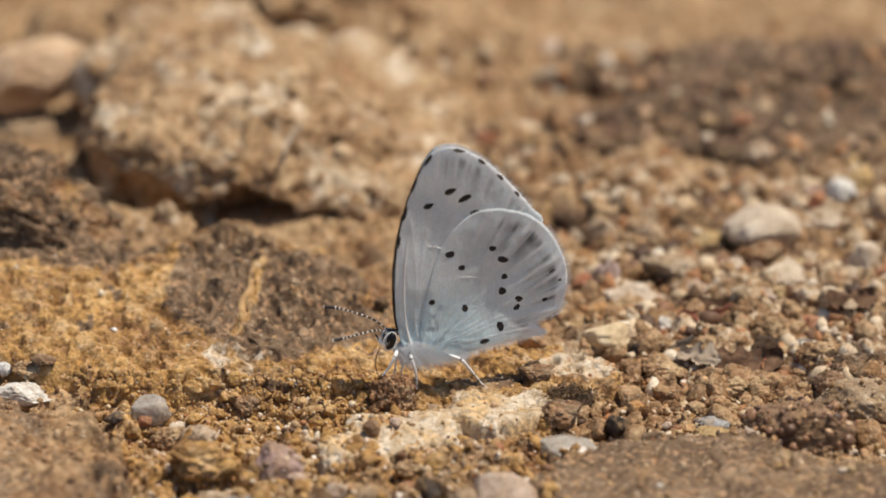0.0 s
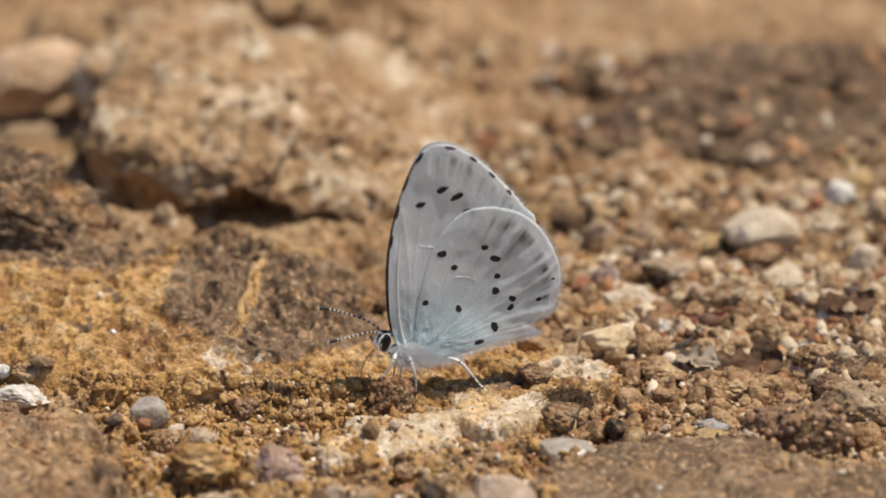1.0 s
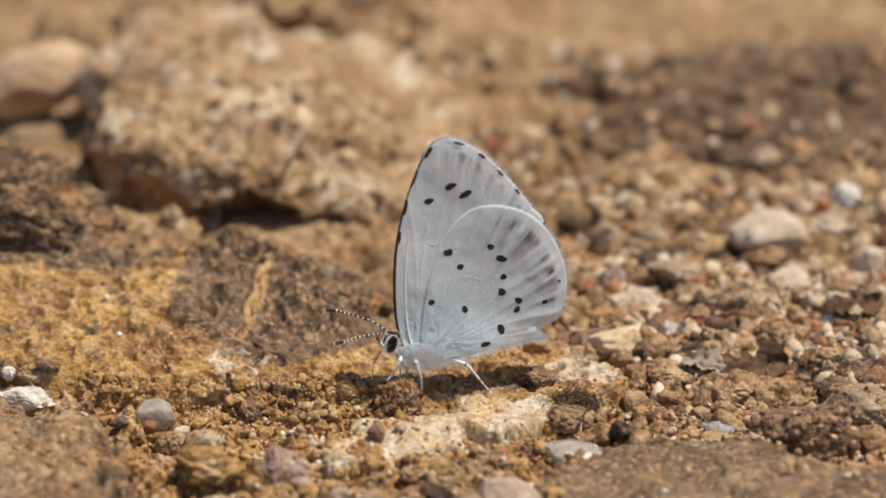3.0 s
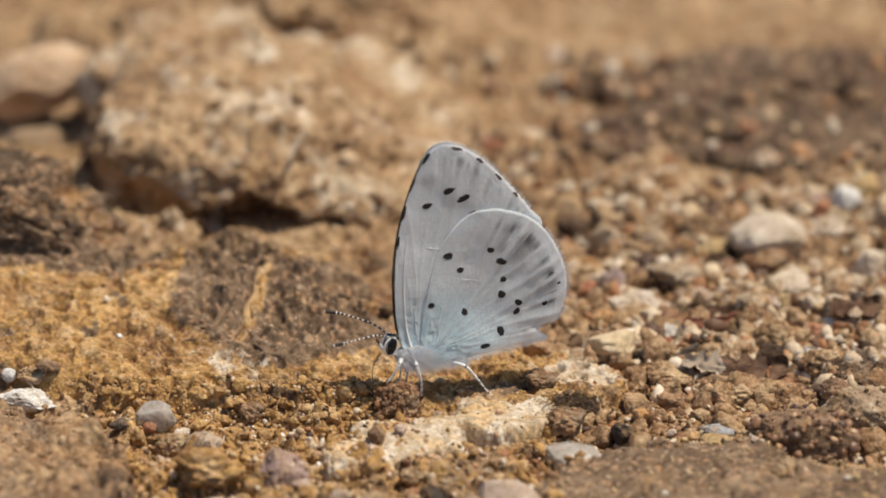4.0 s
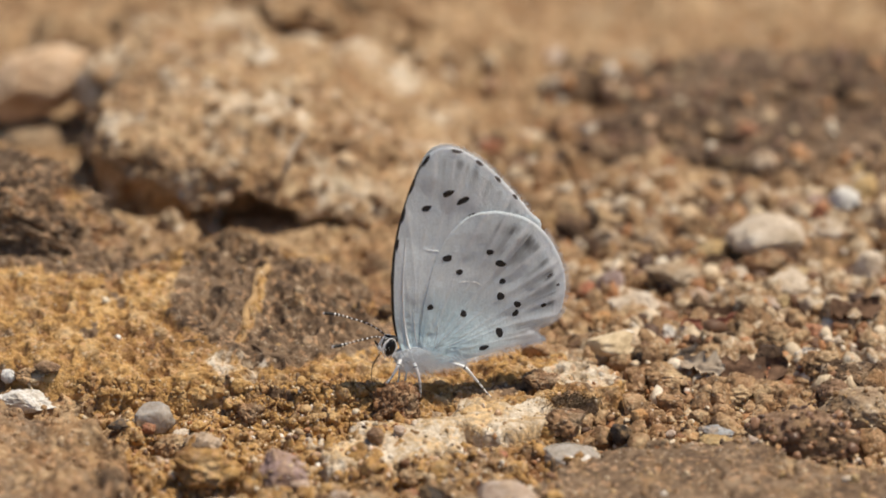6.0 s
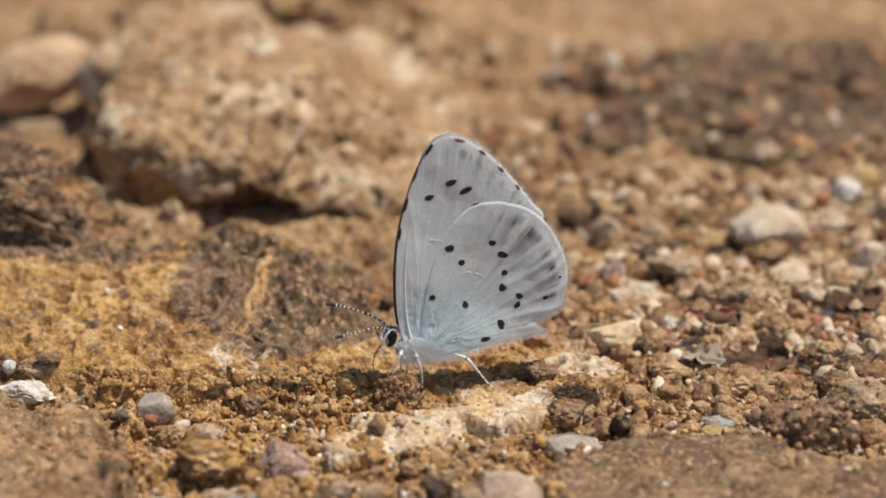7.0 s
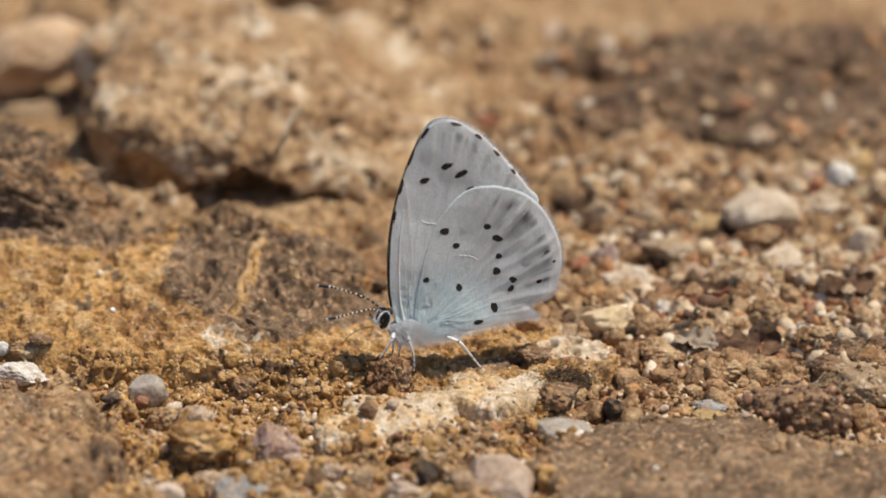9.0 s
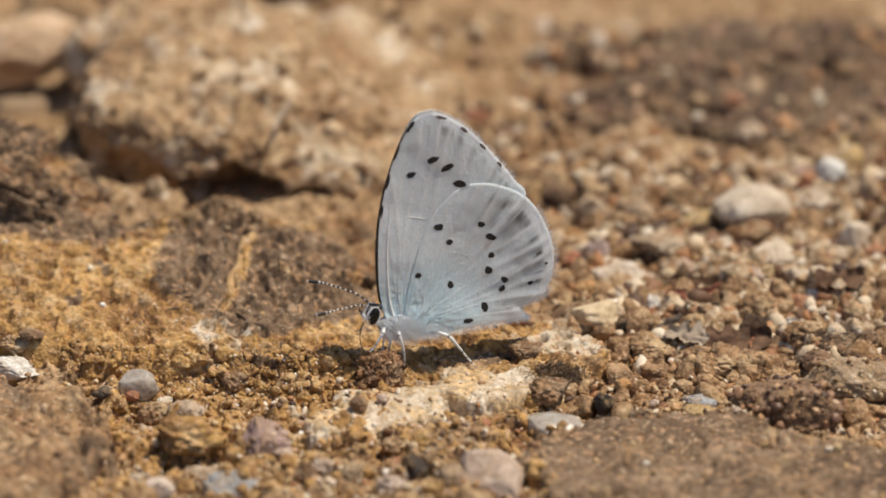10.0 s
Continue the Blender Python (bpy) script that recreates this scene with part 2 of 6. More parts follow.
def wing_material(name):
    """Thin scaled wing: silver grey, blue towards the base, lighter veins, greyer wedges at the margin; light passes through it."""
    m, nt, bsdf = nodes_of(name)
    co = node(nt, "ShaderNodeTexCoord").outputs["Object"]
    fine = node(nt, "ShaderNodeTexNoise", {"Vector": co, "Scale": 6000.0, "Detail": 3.0, "Roughness": 0.7}).outputs[0]
    soft = node(nt, "ShaderNodeTexNoise", {"Vector": co, "Scale": 420.0, "Detail": 4.0}).outputs[0]
    rows = node(nt, "ShaderNodeTexNoise", {"Vector": node(nt, "ShaderNodeMapping", {0: co, 3: (1.0, 1.0, 0.22)}).outputs[0], "Scale": 5200.0, "Detail": 2.0}).outputs[0]
    base = ramp(nt, soft, [(0.3, (0.82, 0.875, 0.90)), (0.7, (0.89, 0.93, 0.945))])
    for attr, colour in (("blue", (0.68, 0.86, 0.92)), ("band", (0.20, 0.205, 0.21)), ("vein", (0.92, 0.93, 0.94)), ("rim", (0.95, 0.96, 0.97))):
        a = node(nt, "ShaderNodeAttribute", attribute_name=attr).outputs["Fac"]
        base = mix(nt, a, base, colour)
    base = mix(nt, 0.4, base, ramp(nt, fine, [(0.3, 0.8), (0.7, 1.18)]), "MULTIPLY")
    base = mix(nt, 0.2, base, ramp(nt, rows, [(0.3, 0.8), (0.7, 1.15)]), "MULTIPLY")
    nt.links.new(base, bsdf.inputs["Base Color"])
    bsdf.inputs["Roughness"].default_value = 0.62
    bsdf.inputs["Specular IOR Level"].default_value = 0.3
    bsdf.inputs["Sheen Weight"].default_value = 1.0
    bump = node(nt, "ShaderNodeBump", {"Height": calc(nt, "ADD", fine, calc(nt, "MULTIPLY", rows, 0.4)), "Strength": 0.9, "Distance": 0.00006})
    nt.links.new(bump.outputs[0], bsdf.inputs["Normal"])
    thin = node(nt, "ShaderNodeBsdfTranslucent", {"Color": base})
    edge = node(nt, "ShaderNodeAttribute", attribute_name="rim").outputs["Fac"]
    share = calc(nt, "ADD", 0.40, calc(nt, "MULTIPLY", edge, 0.15))
    both = node(nt, "ShaderNodeMixShader", {0: share, 1: bsdf.outputs[0], 2: thin.outputs[0]})
    nt.links.new(both.outputs[0], nt.nodes["Material Output"].inputs[0])
    return m


SOIL = soil_material("sandy_soil")
TAN = stone_material("tan_stone", (0.24, 0.15, 0.085), (0.42, 0.30, 0.19), (0.58, 0.46, 0.33))
BEIGE = stone_material("beige_stone", (0.44, 0.34, 0.235), (0.62, 0.50, 0.375), (0.80, 0.70, 0.58), dirty=0.2, speck=0.2)
BROWN = stone_material("brown_stone", (0.10, 0.055, 0.03), (0.24, 0.14, 0.08), (0.38, 0.25, 0.16))
GREY = stone_material("grey_stone", (0.28, 0.19, 0.12), (0.47, 0.345, 0.235), (0.62, 0.49, 0.365))
MAUVE = stone_material("mauve_stone", (0.25, 0.155, 0.135), (0.42, 0.29, 0.255), (0.58, 0.46, 0.42), dirty=0.4)
PINK = stone_material("pinkish_stone", (0.38, 0.26, 0.19), (0.56, 0.425, 0.33), (0.68, 0.57, 0.475), dirty=0.4)
WHITE = stone_material("white_stone", (0.58, 0.50, 0.40), (0.86, 0.82, 0.75), (0.95, 0.93, 0.89), rough=0.4, speck=0.2, dirty=0.15)
ORANGE = stone_material("orange_grain", (0.40, 0.17, 0.05), (0.58, 0.30, 0.11), (0.70, 0.46, 0.24), rough=0.45)
RED = stone_material("red_stone", (0.30, 0.09, 0.045), (0.48, 0.19, 0.10), (0.58, 0.30, 0.19), rough=0.55)
YELLOW = stone_material("yellow_stone", (0.40, 0.25, 0.10), (0.56, 0.40, 0.20), (0.68, 0.54, 0.34))
# dark earth; its colour also stands in for shaded gaps between lumps
EARTH_SHADE = stone_material("dark_earth_and_shade", (0.035, 0.021, 0.013), (0.085, 0.050, 0.030), (0.16, 0.10, 0.065), rough=0.9, dirt=(0.24, 0.145, 0.075), dirty=0.4)
CHIP = stone_material("pale_yellow_stone", (0.46, 0.335, 0.19), (0.64, 0.49, 0.30), (0.76, 0.63, 0.44), dirty=0.15, relief=0.25, speck=0.15)
DARK = stone_material("dark_stone", (0.025, 0.019, 0.016), (0.06, 0.046, 0.038), (0.14, 0.11, 0.09))
QUARTZ = stone_material("quartz", (0.48, 0.41, 0.33), (0.70, 0.63, 0.54), (0.86, 0.81, 0.74), rough=0.12, clear=0.45, speck=0.05, dirty=0.12, relief=0.15)
BLUEGREY = stone_material("blue_grey_stone", (0.20, 0.21, 0.22), (0.34, 0.35, 0.36), (0.48, 0.49, 0.50))
GRAINS = grain_material("loose_sand", [(0.0, (0.10, 0.05, 0.025)), (0.25, (0.30, 0.17, 0.07)), (0.55, (0.46, 0.29, 0.12)), (0.8, (0.58, 0.42, 0.24)), (0.97, (0.66, 0.54, 0.38)), (1.0, (0.76, 0.68, 0.56))], 0.38)
GRAINS_BROWN = grain_material("brown_granules", [(0.0, (0.07, 0.035, 0.02)), (0.4, (0.17, 0.085, 0.045)), (0.75, (0.30, 0.16, 0.085)), (0.88, (0.50, 0.25, 0.10)), (1.0, (0.60, 0.42, 0.26))], 0.4)
CRUMBS = grain_material("earth_crumbs", [(0.0, (0.14, 0.075, 0.036)), (0.3, (0.32, 0.195, 0.10)), (0.65, (0.44, 0.285, 0.15)), (1.0, (0.58, 0.42, 0.26))], 0.9)
FARSTONE = stone_material("orange_beige_stone", (0.40, 0.24, 0.13), (0.64, 0.45, 0.29), (0.78, 0.64, 0.48), scale=300.0, dirty=0.15, speck=0.2)
GRAVEL = grain_material("mixed_gravel", [(0.0, (0.05, 0.028, 0.017)), (0.18, (0.16, 0.08, 0.04)), (0.36, (0.42, 0.19, 0.075)), (0.50, (0.44, 0.28, 0.14)), (0.72, (0.58, 0.44, 0.28)), (0.90, (0.68, 0.55, 0.39)), (1.0, (0.76, 0.66, 0.52))], 0.65)
CLEAR_GRAINS = grain_material("clear_grains", [(0.0, (0.40, 0.17, 0.07)), (0.3, (0.55, 0.32, 0.15)), (0.6, (0.62, 0.42, 0.28)), (0.85, (0.68, 0.55, 0.42)), (1.0, (0.78, 0.72, 0.64))], 0.22)
CREAM = stone_material("cream_stone", (0.42, 0.29, 0.16), (0.70, 0.59, 0.45), (0.84, 0.77, 0.66), scale=420.0, speck=0.25, dirt=(0.52, 0.33, 0.14), dirty=0.7)
DARKROOT = plain_material("dark_root", (0.10, 0.062, 0.038), (0.26, 0.17, 0.10), 0.9, 1300.0)
WOOD = plain_material("dead_wood", (0.16, 0.11, 0.075), (0.34, 0.26, 0.19), 0.8, 1500.0)
STRAW = plain_material("dry_straw", (0.50, 0.38, 0.22), (0.72, 0.60, 0.42), 0.6, 1500.0)
MOSS = plain_material("dried_moss", (0.11, 0.07, 0.04), (0.34, 0.245, 0.15), 0.9, 900.0)
LEAF_DARK = plain_material("dead_leaf_dark", (0.05, 0.027, 0.018), (0.20, 0.12, 0.075), 0.95, 900.0, 0.0, 0.1)
LEAF_RED = plain_material("dead_leaf_red", (0.16, 0.05, 0.032), (0.30, 0.12, 0.075), 0.9, 900.0)
ROOT = plain_material("tan_root", (0.26, 0.15, 0.065), (0.50, 0.32, 0.15), 0.9, 900.0)
LEAF_GREY = plain_material("dead_leaf_grey", (0.24, 0.175, 0.12), (0.50, 0.41, 0.31), 0.8, 900.0)
WING = wing_material("wing_scales")
BLACK = plain_material("black_scales", (0.010, 0.009, 0.009), (0.028, 0.025, 0.024), 0.6, 6000.0)
DARKBROWN = plain_material("brown_scales", (0.09, 0.075, 0.07), (0.17, 0.15, 0.145), 0.7, 6000.0)
FUR = plain_material("pale_fur", (0.78, 0.82, 0.85), (0.92, 0.94, 0.95), 0.7, 5000.0, 0.2)
FUR_GREY = plain_material("grey_fur", (0.30, 0.315, 0.33), (0.58, 0.61, 0.64), 0.75, 4000.0, 0.2)
EYE = plain_material("black_eye", (0.004, 0.003, 0.003), (0.010, 0.008, 0.007), 0.3, 9000.0, 0.0, 0.3)
PALE = plain_material("white_scales", (0.84, 0.84, 0.83), (0.94, 0.94, 0.93), 0.32, 6000.0, 0.0, 0.6)


# ---- building helpers ----
def mesh_of(name, verts, faces, material=None, smooth_faces=True, attrs=None, scale=MM):
    me = bpy.data.meshes.new(name)
    v = np.asarray(verts, dtype=float) * scale
    if isinstance(faces, np.ndarray):
        n, k = faces.shape
        me.vertices.add(len(v))
        me.vertices.foreach_set("co", v.ravel())
        me.loops.add(n * k)
        me.loops.foreach_set("vertex_index", faces.ravel().astype(np.int32))
        me.polygons.add(n)
        me.polygons.foreach_set("loop_start", np.arange(0, n * k, k, dtype=np.int32))
        me.update(calc_edges=True)
    else:
        me.from_pydata([tuple(p) for p in v], [], faces)
    for key, values in (attrs or {}).items():
        me.attributes.new(key, "FLOAT", "POINT").data.foreach_set("value", np.asarray(values, dtype=np.float32))
    if smooth_faces:
        me.polygons.foreach_set("use_smooth", np.ones(len(me.polygons), dtype=bool))
    if material:
        me.materials.append(material)
    me.validate()
    me.update()
    return me


def part(name, mesh, parent, label="", at=(0, 0, 0)):
    """One mesh as a part of a thing, its origin at that place (mm) in the parent's space."""
    ob = new(name, mesh)
    ob.parent = parent
    ob.location = Vector(at) * MM
    if label:
        ob["label"] = label
    return ob


def grid_faces(nx, ny):
    i = np.arange(nx * ny).reshape(ny, nx)
    return np.stack([i[:-1, :-1].ravel(), i[:-1, 1:].ravel(), i[1:, 1:].ravel(), i[1:, :-1].ravel()], 1)


ICO = {}


def ico(level):
    if level not in ICO:
        bm = bmesh.new()
        bmesh.ops.create_icosphere(bm, subdivisions=level, radius=1.0)
        v = np.array([q.co[:] for q in bm.verts])
        f = np.array([[w.index for w in q.verts] for q in bm.faces])
        bm.free()
        ICO[level] = (v, f)
    return ICO[level]


def rock_verts(size, seed, level=4, rough=0.22, facets=7, fine=0.05, cut=(0.62, 0.9)):
    """A worn stone: a lump cut by a few random planes, then roughened."""
    v, f = ico(level)
    rng = np.random.default_rng(seed)
    p = v * (1 + rough * fbm(v * 1.2 + seed * 3.1, 3, seed))[:, None]
    for _ in range(facets):
        n = rng.normal(size=3)
        n /= np.linalg.norm(n)
        d = rng.uniform(*cut)
        over = p @ n - d
        p = p - np.where(over > 0, over * 0.85, 0)[:, None] * n
    p = p * (1 + fine * fbm(v * 5.5 + seed, 4, seed + 9) + fine * 0.5 * fbm(v * 16 + seed, 2, seed + 5))[:, None]
    ext = p.max(0) - p.min(0)
    return p / ext * 2 * np.array(size), f


# ---- the lie of the land, in mm ----
def ground_base(x, y):
    p = xyz(x, y)
    z = 0.9 * fbm(p / 11.0, 3, 3) + 0.65 * fbm(p / 3.2, 3, 11) + 0.012 * np.clip(y - 15, 0, 80)
    # lower in front of the bright slab, and a hollow before the boulder
    z = z - 0.9 * smooth(3.0, 11.0, x) * (1 - smooth(20, 34, y)) - 0.6
    z = z - 0.8 * np.exp(-(((x + 17) / 9) ** 2 + ((y - 21) / 5) ** 2))
    z = z + 3.4 * spot(x, y, -12.0, 63.0, 20, 13, 0, 0.3, 41)
    z = z + 1.1 * smooth(60, 75, y)
    front = (1 - smooth(-3.0, 1.0, y)) * (1 - smooth(2.0, 8.0, x))
    ragged = 0.5 * fbm(p / 1.1, 3, 44)
    z = z + front * (1.0 * fbm(p / 2.6, 3, 45) - 0.9 * smooth(0.15, 0.5, fbm(p / 1.7, 2, 46)))
    # soil banked up before the boulder's steep side
    z = z + 2.2 * spot(x, y, -23.6, 25.6, 5.2, 3.6, -20, 0.3, 40)
    # hollows
    for cx, cy, rx, ry, deep in ((-19.0, -14.5, 2.6, 2.0, 3.2), (-15.2, -15.4, 1.9, 1.2, 2.6), (-14.0, -3.4, 2.6, 1.3, 2.2), (-6.6, -5.2, 2.2, 1.2, 1.0), (-0.6, -16.5, 1.6, 1.4, 1.4), (27.5, -12.0, 3.4, 1.8, 1.8), (-9.0, -13.6, 1.3, 1.4, 2.0), (22.5, 1.0, 2.0, 1.6, 1.2), (8.0, -8.0, 1.4, 1.2, 1.0)):
        z = z - deep * (1 - smooth(0.7, 1.15, np.hypot((x - cx) / rx, (y - cy) / ry) + ragged))
    return z


def ground_fine(x, y):
    p = xyz(x, y)
    near = 1 - smooth(40, 60, y)
    wx, wy = x + 0.5 * vnoise(p / 1.3, 71), y + 0.5 * vnoise(p / 1.3, 72)
    z = 0.75 * cells2(wx, wy, 1.5, 5) * (0.55 + 0.45 * vnoise(p / 2.0, 77)) + 0.34 * cells2(wx, wy, 0.7, 9)
    z = z + (1.0 + 0.9 * smooth(3, 9, y)) * cells2(wx, wy, 3.4, 6) * smooth(10, 15, x) * (1 - smooth(34, 46, y)) * (0.5 + 0.5 * vnoise(p / 4.0, 78))
    z = z + 0.42 * fbm(p / 0.8, 3, 21) + 0.16 * fbm(p / 0.32, 2, 22) - 0.6 * smooth(0.25, 0.65, fbm(p / 2.2, 3, 33)) - 0.5 * smooth(0.3, 0.6, fbm(p / 1.0, 2, 34))
    return z * (0.6 + 0.4 * near) - 0.5


def ground_z(x, y):
    return ground_base(x, y) + ground_fine(x, y)


def slab_a(x, y):
    """The bright ochre sandstone on which the butterfly stands: height and outline."""
    m = np.maximum(spot(x, y, -21.5, 8.6, 17.5, 11.2, -6, 0.16, 51), spot(x, y, -4.0, 2.8, 14.5, 4.7, 4, 0.16, 52))
    m = np.maximum(m, spot(x, y, 7.0, 1.5, 6.8, 4.0, -10, 0.18, 53))
    m = np.maximum(m, spot(x, y, -13.0, 11.0, 9.5, 9.6, -25, 0.14, 50))
    p = xyz(x, y)
    top = 0.35 + 2.1 * smooth(-2, -13, x) * smooth(0, 14, y) + 0.05 * np.clip(-x - 14, 0, 30)
    rough = spot(x, y, -12.5, 11.0, 7.6, 8.0, 12, 0.30, 111)
    wx, wy = x + 0.3 * vnoise(p / 0.9, 71), y + 0.3 * vnoise(p / 0.9, 72)
    top = top + 0.45 * fbm(p / 4.0, 3, 55) + 0.26 * fbm(p / 1.4, 4, 56) + 0.5 * rough * fbm(p / 1.7, 2, 56) + 0.7 * rough * fbm(p / 2.6, 3, 60) + (1 - 0.75 * rough) * (0.10 * cells2(wx, wy, 0.75, 57) + 0.15 * fbm(p / 0.5, 3, 54)) - 0.55 * smooth(0.90, 0.975, cells2(wx, wy, 2.3, 45)) - 0.3 * (1 - rough) * smooth(0.90, 0.97, cells2(wx, wy, 1.1, 46))
    top = top - 0.35 * rough * smooth(0.2, 0.5, fbm(p / 1.5, 2, 49)) + 0.75 * rough * fbm(xyz(0.55 * x + 0.25 * y, 0.22 * y - 0.1 * x), 4, 48, 0.5, True)
    lane = -14.6 + 0.16 * (y - 8) + 0.35 * np.sin(y * 0.7) + 0.3 * vnoise(p / 1.5, 47)
    top = top + 0.35 * np.exp(-((x - lane) / 0.38) ** 2) * smooth(5.0, 6.5, y) * (1 - smooth(15, 16.5, y))
    top = top + 0.55 * spot(x, y, -14.5, 16.5, 7.5, 1.6, -12, 0.3, 58) - 0.45 * smooth(0.28, 0.6, fbm(p / 1.5, 3, 59))
    top = top - 0.5 * spot(x, y, 3.4, 0.6, 4.6, 2.2, 8, 0.4, 65)
    top = top - 1.6 * spot(x, y, -18.6, 0.3, 3.0, 0.8, 0, 0.4, 63) - 1.2 * spot(x, y, -13.6, -0.9, 2.6, 1.0, -8, 0.4, 64)
    # a crumbled knob and rim along the back edge of the crust
    top = top + 1.3 * spot(x, y, -16.6, 18.6, 0.8, 0.9, 0, 0.4, 42) + 0.8 * spot(x, y, -14.8, 18.2, 1.6, 1.0, 0, 0.4, 43)
    return m, top


def slab_pale(x, y):
    m = np.maximum(spot(x, y, 3.4, -4.2, 4.9, 2.9, 14, 0.6, 61), spot(x, y, -3.4, -8.6, 6.0, 3.3, 14, 0.6, 62))
    p = xyz(x, y)
    top = 0.25 + 0.45 * fbm(p / 3.0, 3, 65) + 0.20 * fbm(p / 1.0, 3, 66) + 0.03 * (y + 6) - 0.35 * smooth(0.35, 0.6, fbm(p / 1.6, 3, 67))
    return m, top


def slab_left(x, y):
    m = spot(x, y, -33.5, -12.6, 13.8, 9.6, -32, 0.30, 71)
    p = xyz(x, y)
    top = 1.0 + 1.7 * fbm(p / 4.5, 3, 75) + 0.7 * fbm(p / 1.3, 4, 76) + 0.15 * cells2(x, y, 0.7, 77) - 0.4 * smooth(0.35, 0.7, fbm(p / 1.8, 3, 78))
    return m, top


def slab_right(x, y):
    m = spot(x, y, 20.5, -18.6, 15.0, 8.8, -10, 0.28, 81)
    p = xyz(x, y)
    top = 0.45 + 0.6 * fbm(p / 5.0, 3, 85) + 0.28 * fbm(p / 1.4, 4, 86) - 0.55 * smooth(0.30, 0.6, fbm(p / 1.3, 3, 88)) + 0.07 * cells2(x, y, 0.6, 87)
    return m, top


def slab_bank(x, y):
    m = spot(x, y, 32.0, 49.0, 24.0, 10.5, 4, 0.5, 91)
    p = xyz(x, y)
    top = 1.7 + 1.0 * fbm(p / 7.0, 3, 95) + 0.7 * fbm(p / 2.0, 4, 96) + 0.05 * (y - 48)
    return m, top


def on_boulder(x, y):
    """Whether a place lies under the boulder."""
    return np.hypot(np.where(x < -15, (x + 15) / 14.5, (x + 15) / 16.0), np.where(y < 41, (y - 41) / 13.0, (y - 41) / 20.5)) < 1.0


SLABS = (slab_a, slab_pale, slab_left, slab_right, slab_bank)


def slab_height(fn, x, y):
    m, top = fn(x, y)
    if fn is slab_pale:
        return -1.6 + (top + 1.6) * smooth(0.0, 0.95, m)
    if fn is slab_right:
        return -3.0 + (top + 3.0) * smooth(0.02, 0.30, m)
    return -3.0 + (top + 3.0) * smooth(0.02, 0.78, m)


# end of the land


def spread(lo, hi, step, far, grow=1.35):
    core = list(np.arange(lo, hi + step * 0.5, step))
    out, d, v = [], step, core[-1]
    while v < far:
        d *= grow
        v += d
        out.append(v)
    low, d, v = [], step, core[0]
    while v > -far:
        d *= grow
        v -= d
        low.append(v)
    return np.array(low[::-1] + core + out)


def build_ground():
    xs = spread(-37, 37, 0.14, 60000)
    near, far = spread(-23, 20, 0.12, 60000), spread(20.2, 84, 0.30, 60000)
    ys = np.concatenate([near[near <= 20.01], far[far > 20.1]])
    gx, gy = np.meshgrid(xs, ys)
    x, y = gx.ravel(), gy.ravel()
    edge = np.maximum(np.abs(x) - 60, np.abs(y - 30) - 80)
    fade = 1 - smooth(0, 200, edge)
    z = ground_z(np.clip(x, -500, 500), np.clip(y, -500, 500)) * fade
    attrs = {
        "ochre": np.clip(spot(x, y, -12.5, -8.5, 12, 8.5, 0, 0.3, 101) + 0.55 * spot(x, y, -3, 6, 12, 5, 0, 0.3, 102), 0, 1) * (edge < 0),
        # the crust spot at 22.5, 5 also paints shadow around the dead leaves
        "crust": np.maximum(0.55 * spot(x, y, -16, 20.5, 9, 3, 0, 0.3, 103) + 0.45 * spot(x, y, -24.5, 25, 6, 4, 0, 0.4, 110), (0.30 + 0.45 * fbm(xyz(x, y) / 6, 3, 108)) * smooth(34, 46, y) * smooth(2, 10, x)) + 0.55 * spot(x, y, 22.5, 5.0, 8.0, 4.0, 0, 0.4, 109) + 0.7 * spot(x, y, 30.8, 2.6, 4.0, 3.0, 0, 0.4, 97) + 0.6 * spot(x, y, 30.0, 38.0, 8.0, 5.0, 0, 0.4, 110),
        "rust": np.clip(0.55 * spot(x, y, -5.5, 17, 5.5, 5, 0, 0.4, 104) + 0.85 * smooth(0.2, 0.6, fbm(xyz(x, y) / 5, 3, 105)) * (x > 6) * (y < 45), 0, 1),
        "pale": 0.30 * spot(x, y, 25, 70, 30, 9, 0, 0.4, 106) + 0.40 * smooth(0.25, 0.6, fbm(xyz(x, y) / 4, 3, 107)) * (x > 6) * (y < 45),
    }
    q = xyz(x, y, z)
    push = 0.32 * (edge < 0)
    x, y = x + push * fbm(q / 1.0, 3, 17), y + push * fbm(q / 1.0 + 31, 3, 18)
    me = mesh_of("ground", xyz(x, y, z), grid_faces(len(xs), len(ys)), SOIL, True, attrs)
    tagged(new("ground", me), "dry sandy brown soil with fused grains and hollows", "ground", kind="structure")


def build_slab(name, fn, box, step, zones, label, category, lean=None, material=SOIL):
    xs, ys = np.arange(box[0], box[1], step), np.arange(box[2], box[3], step)
    gx, gy = np.meshgrid(xs, ys)
    x, y = gx.ravel(), gy.ravel()
    z = slab_height(fn, x, y)
    q = xyz(x, y, z)
    side = smooth(0.3, -2.0, z)
    if lean:
        dx, dy = lean(x, y, np.clip(z, 0, None))
        x, y = x + dx, y + dy
    x2 = x + 0.30 * fbm(q / 1.1, 3, 7) * (0.35 + side)
    y2 = y + 0.30 * fbm(q / 1.1 + 40, 3, 8) * (0.35 + side)
    f = grid_faces(len(xs), len(ys))
    f = f[(z[f] > -2.6 if fn is not slab_pale else z[f] > -1.5).any(1)]
    used = np.unique(f)
    back = np.full(len(x), -1)
    back[used] = np.arange(len(used))
    attrs = {k: np.clip(v, 0, 1)[used] for k, v in zones(gx.ravel(), gy.ravel()).items()}
    me = mesh_of(name, xyz(x2, y2, z)[used], back[f], material, True, attrs)
    return tagged(new(name, me), label, category)


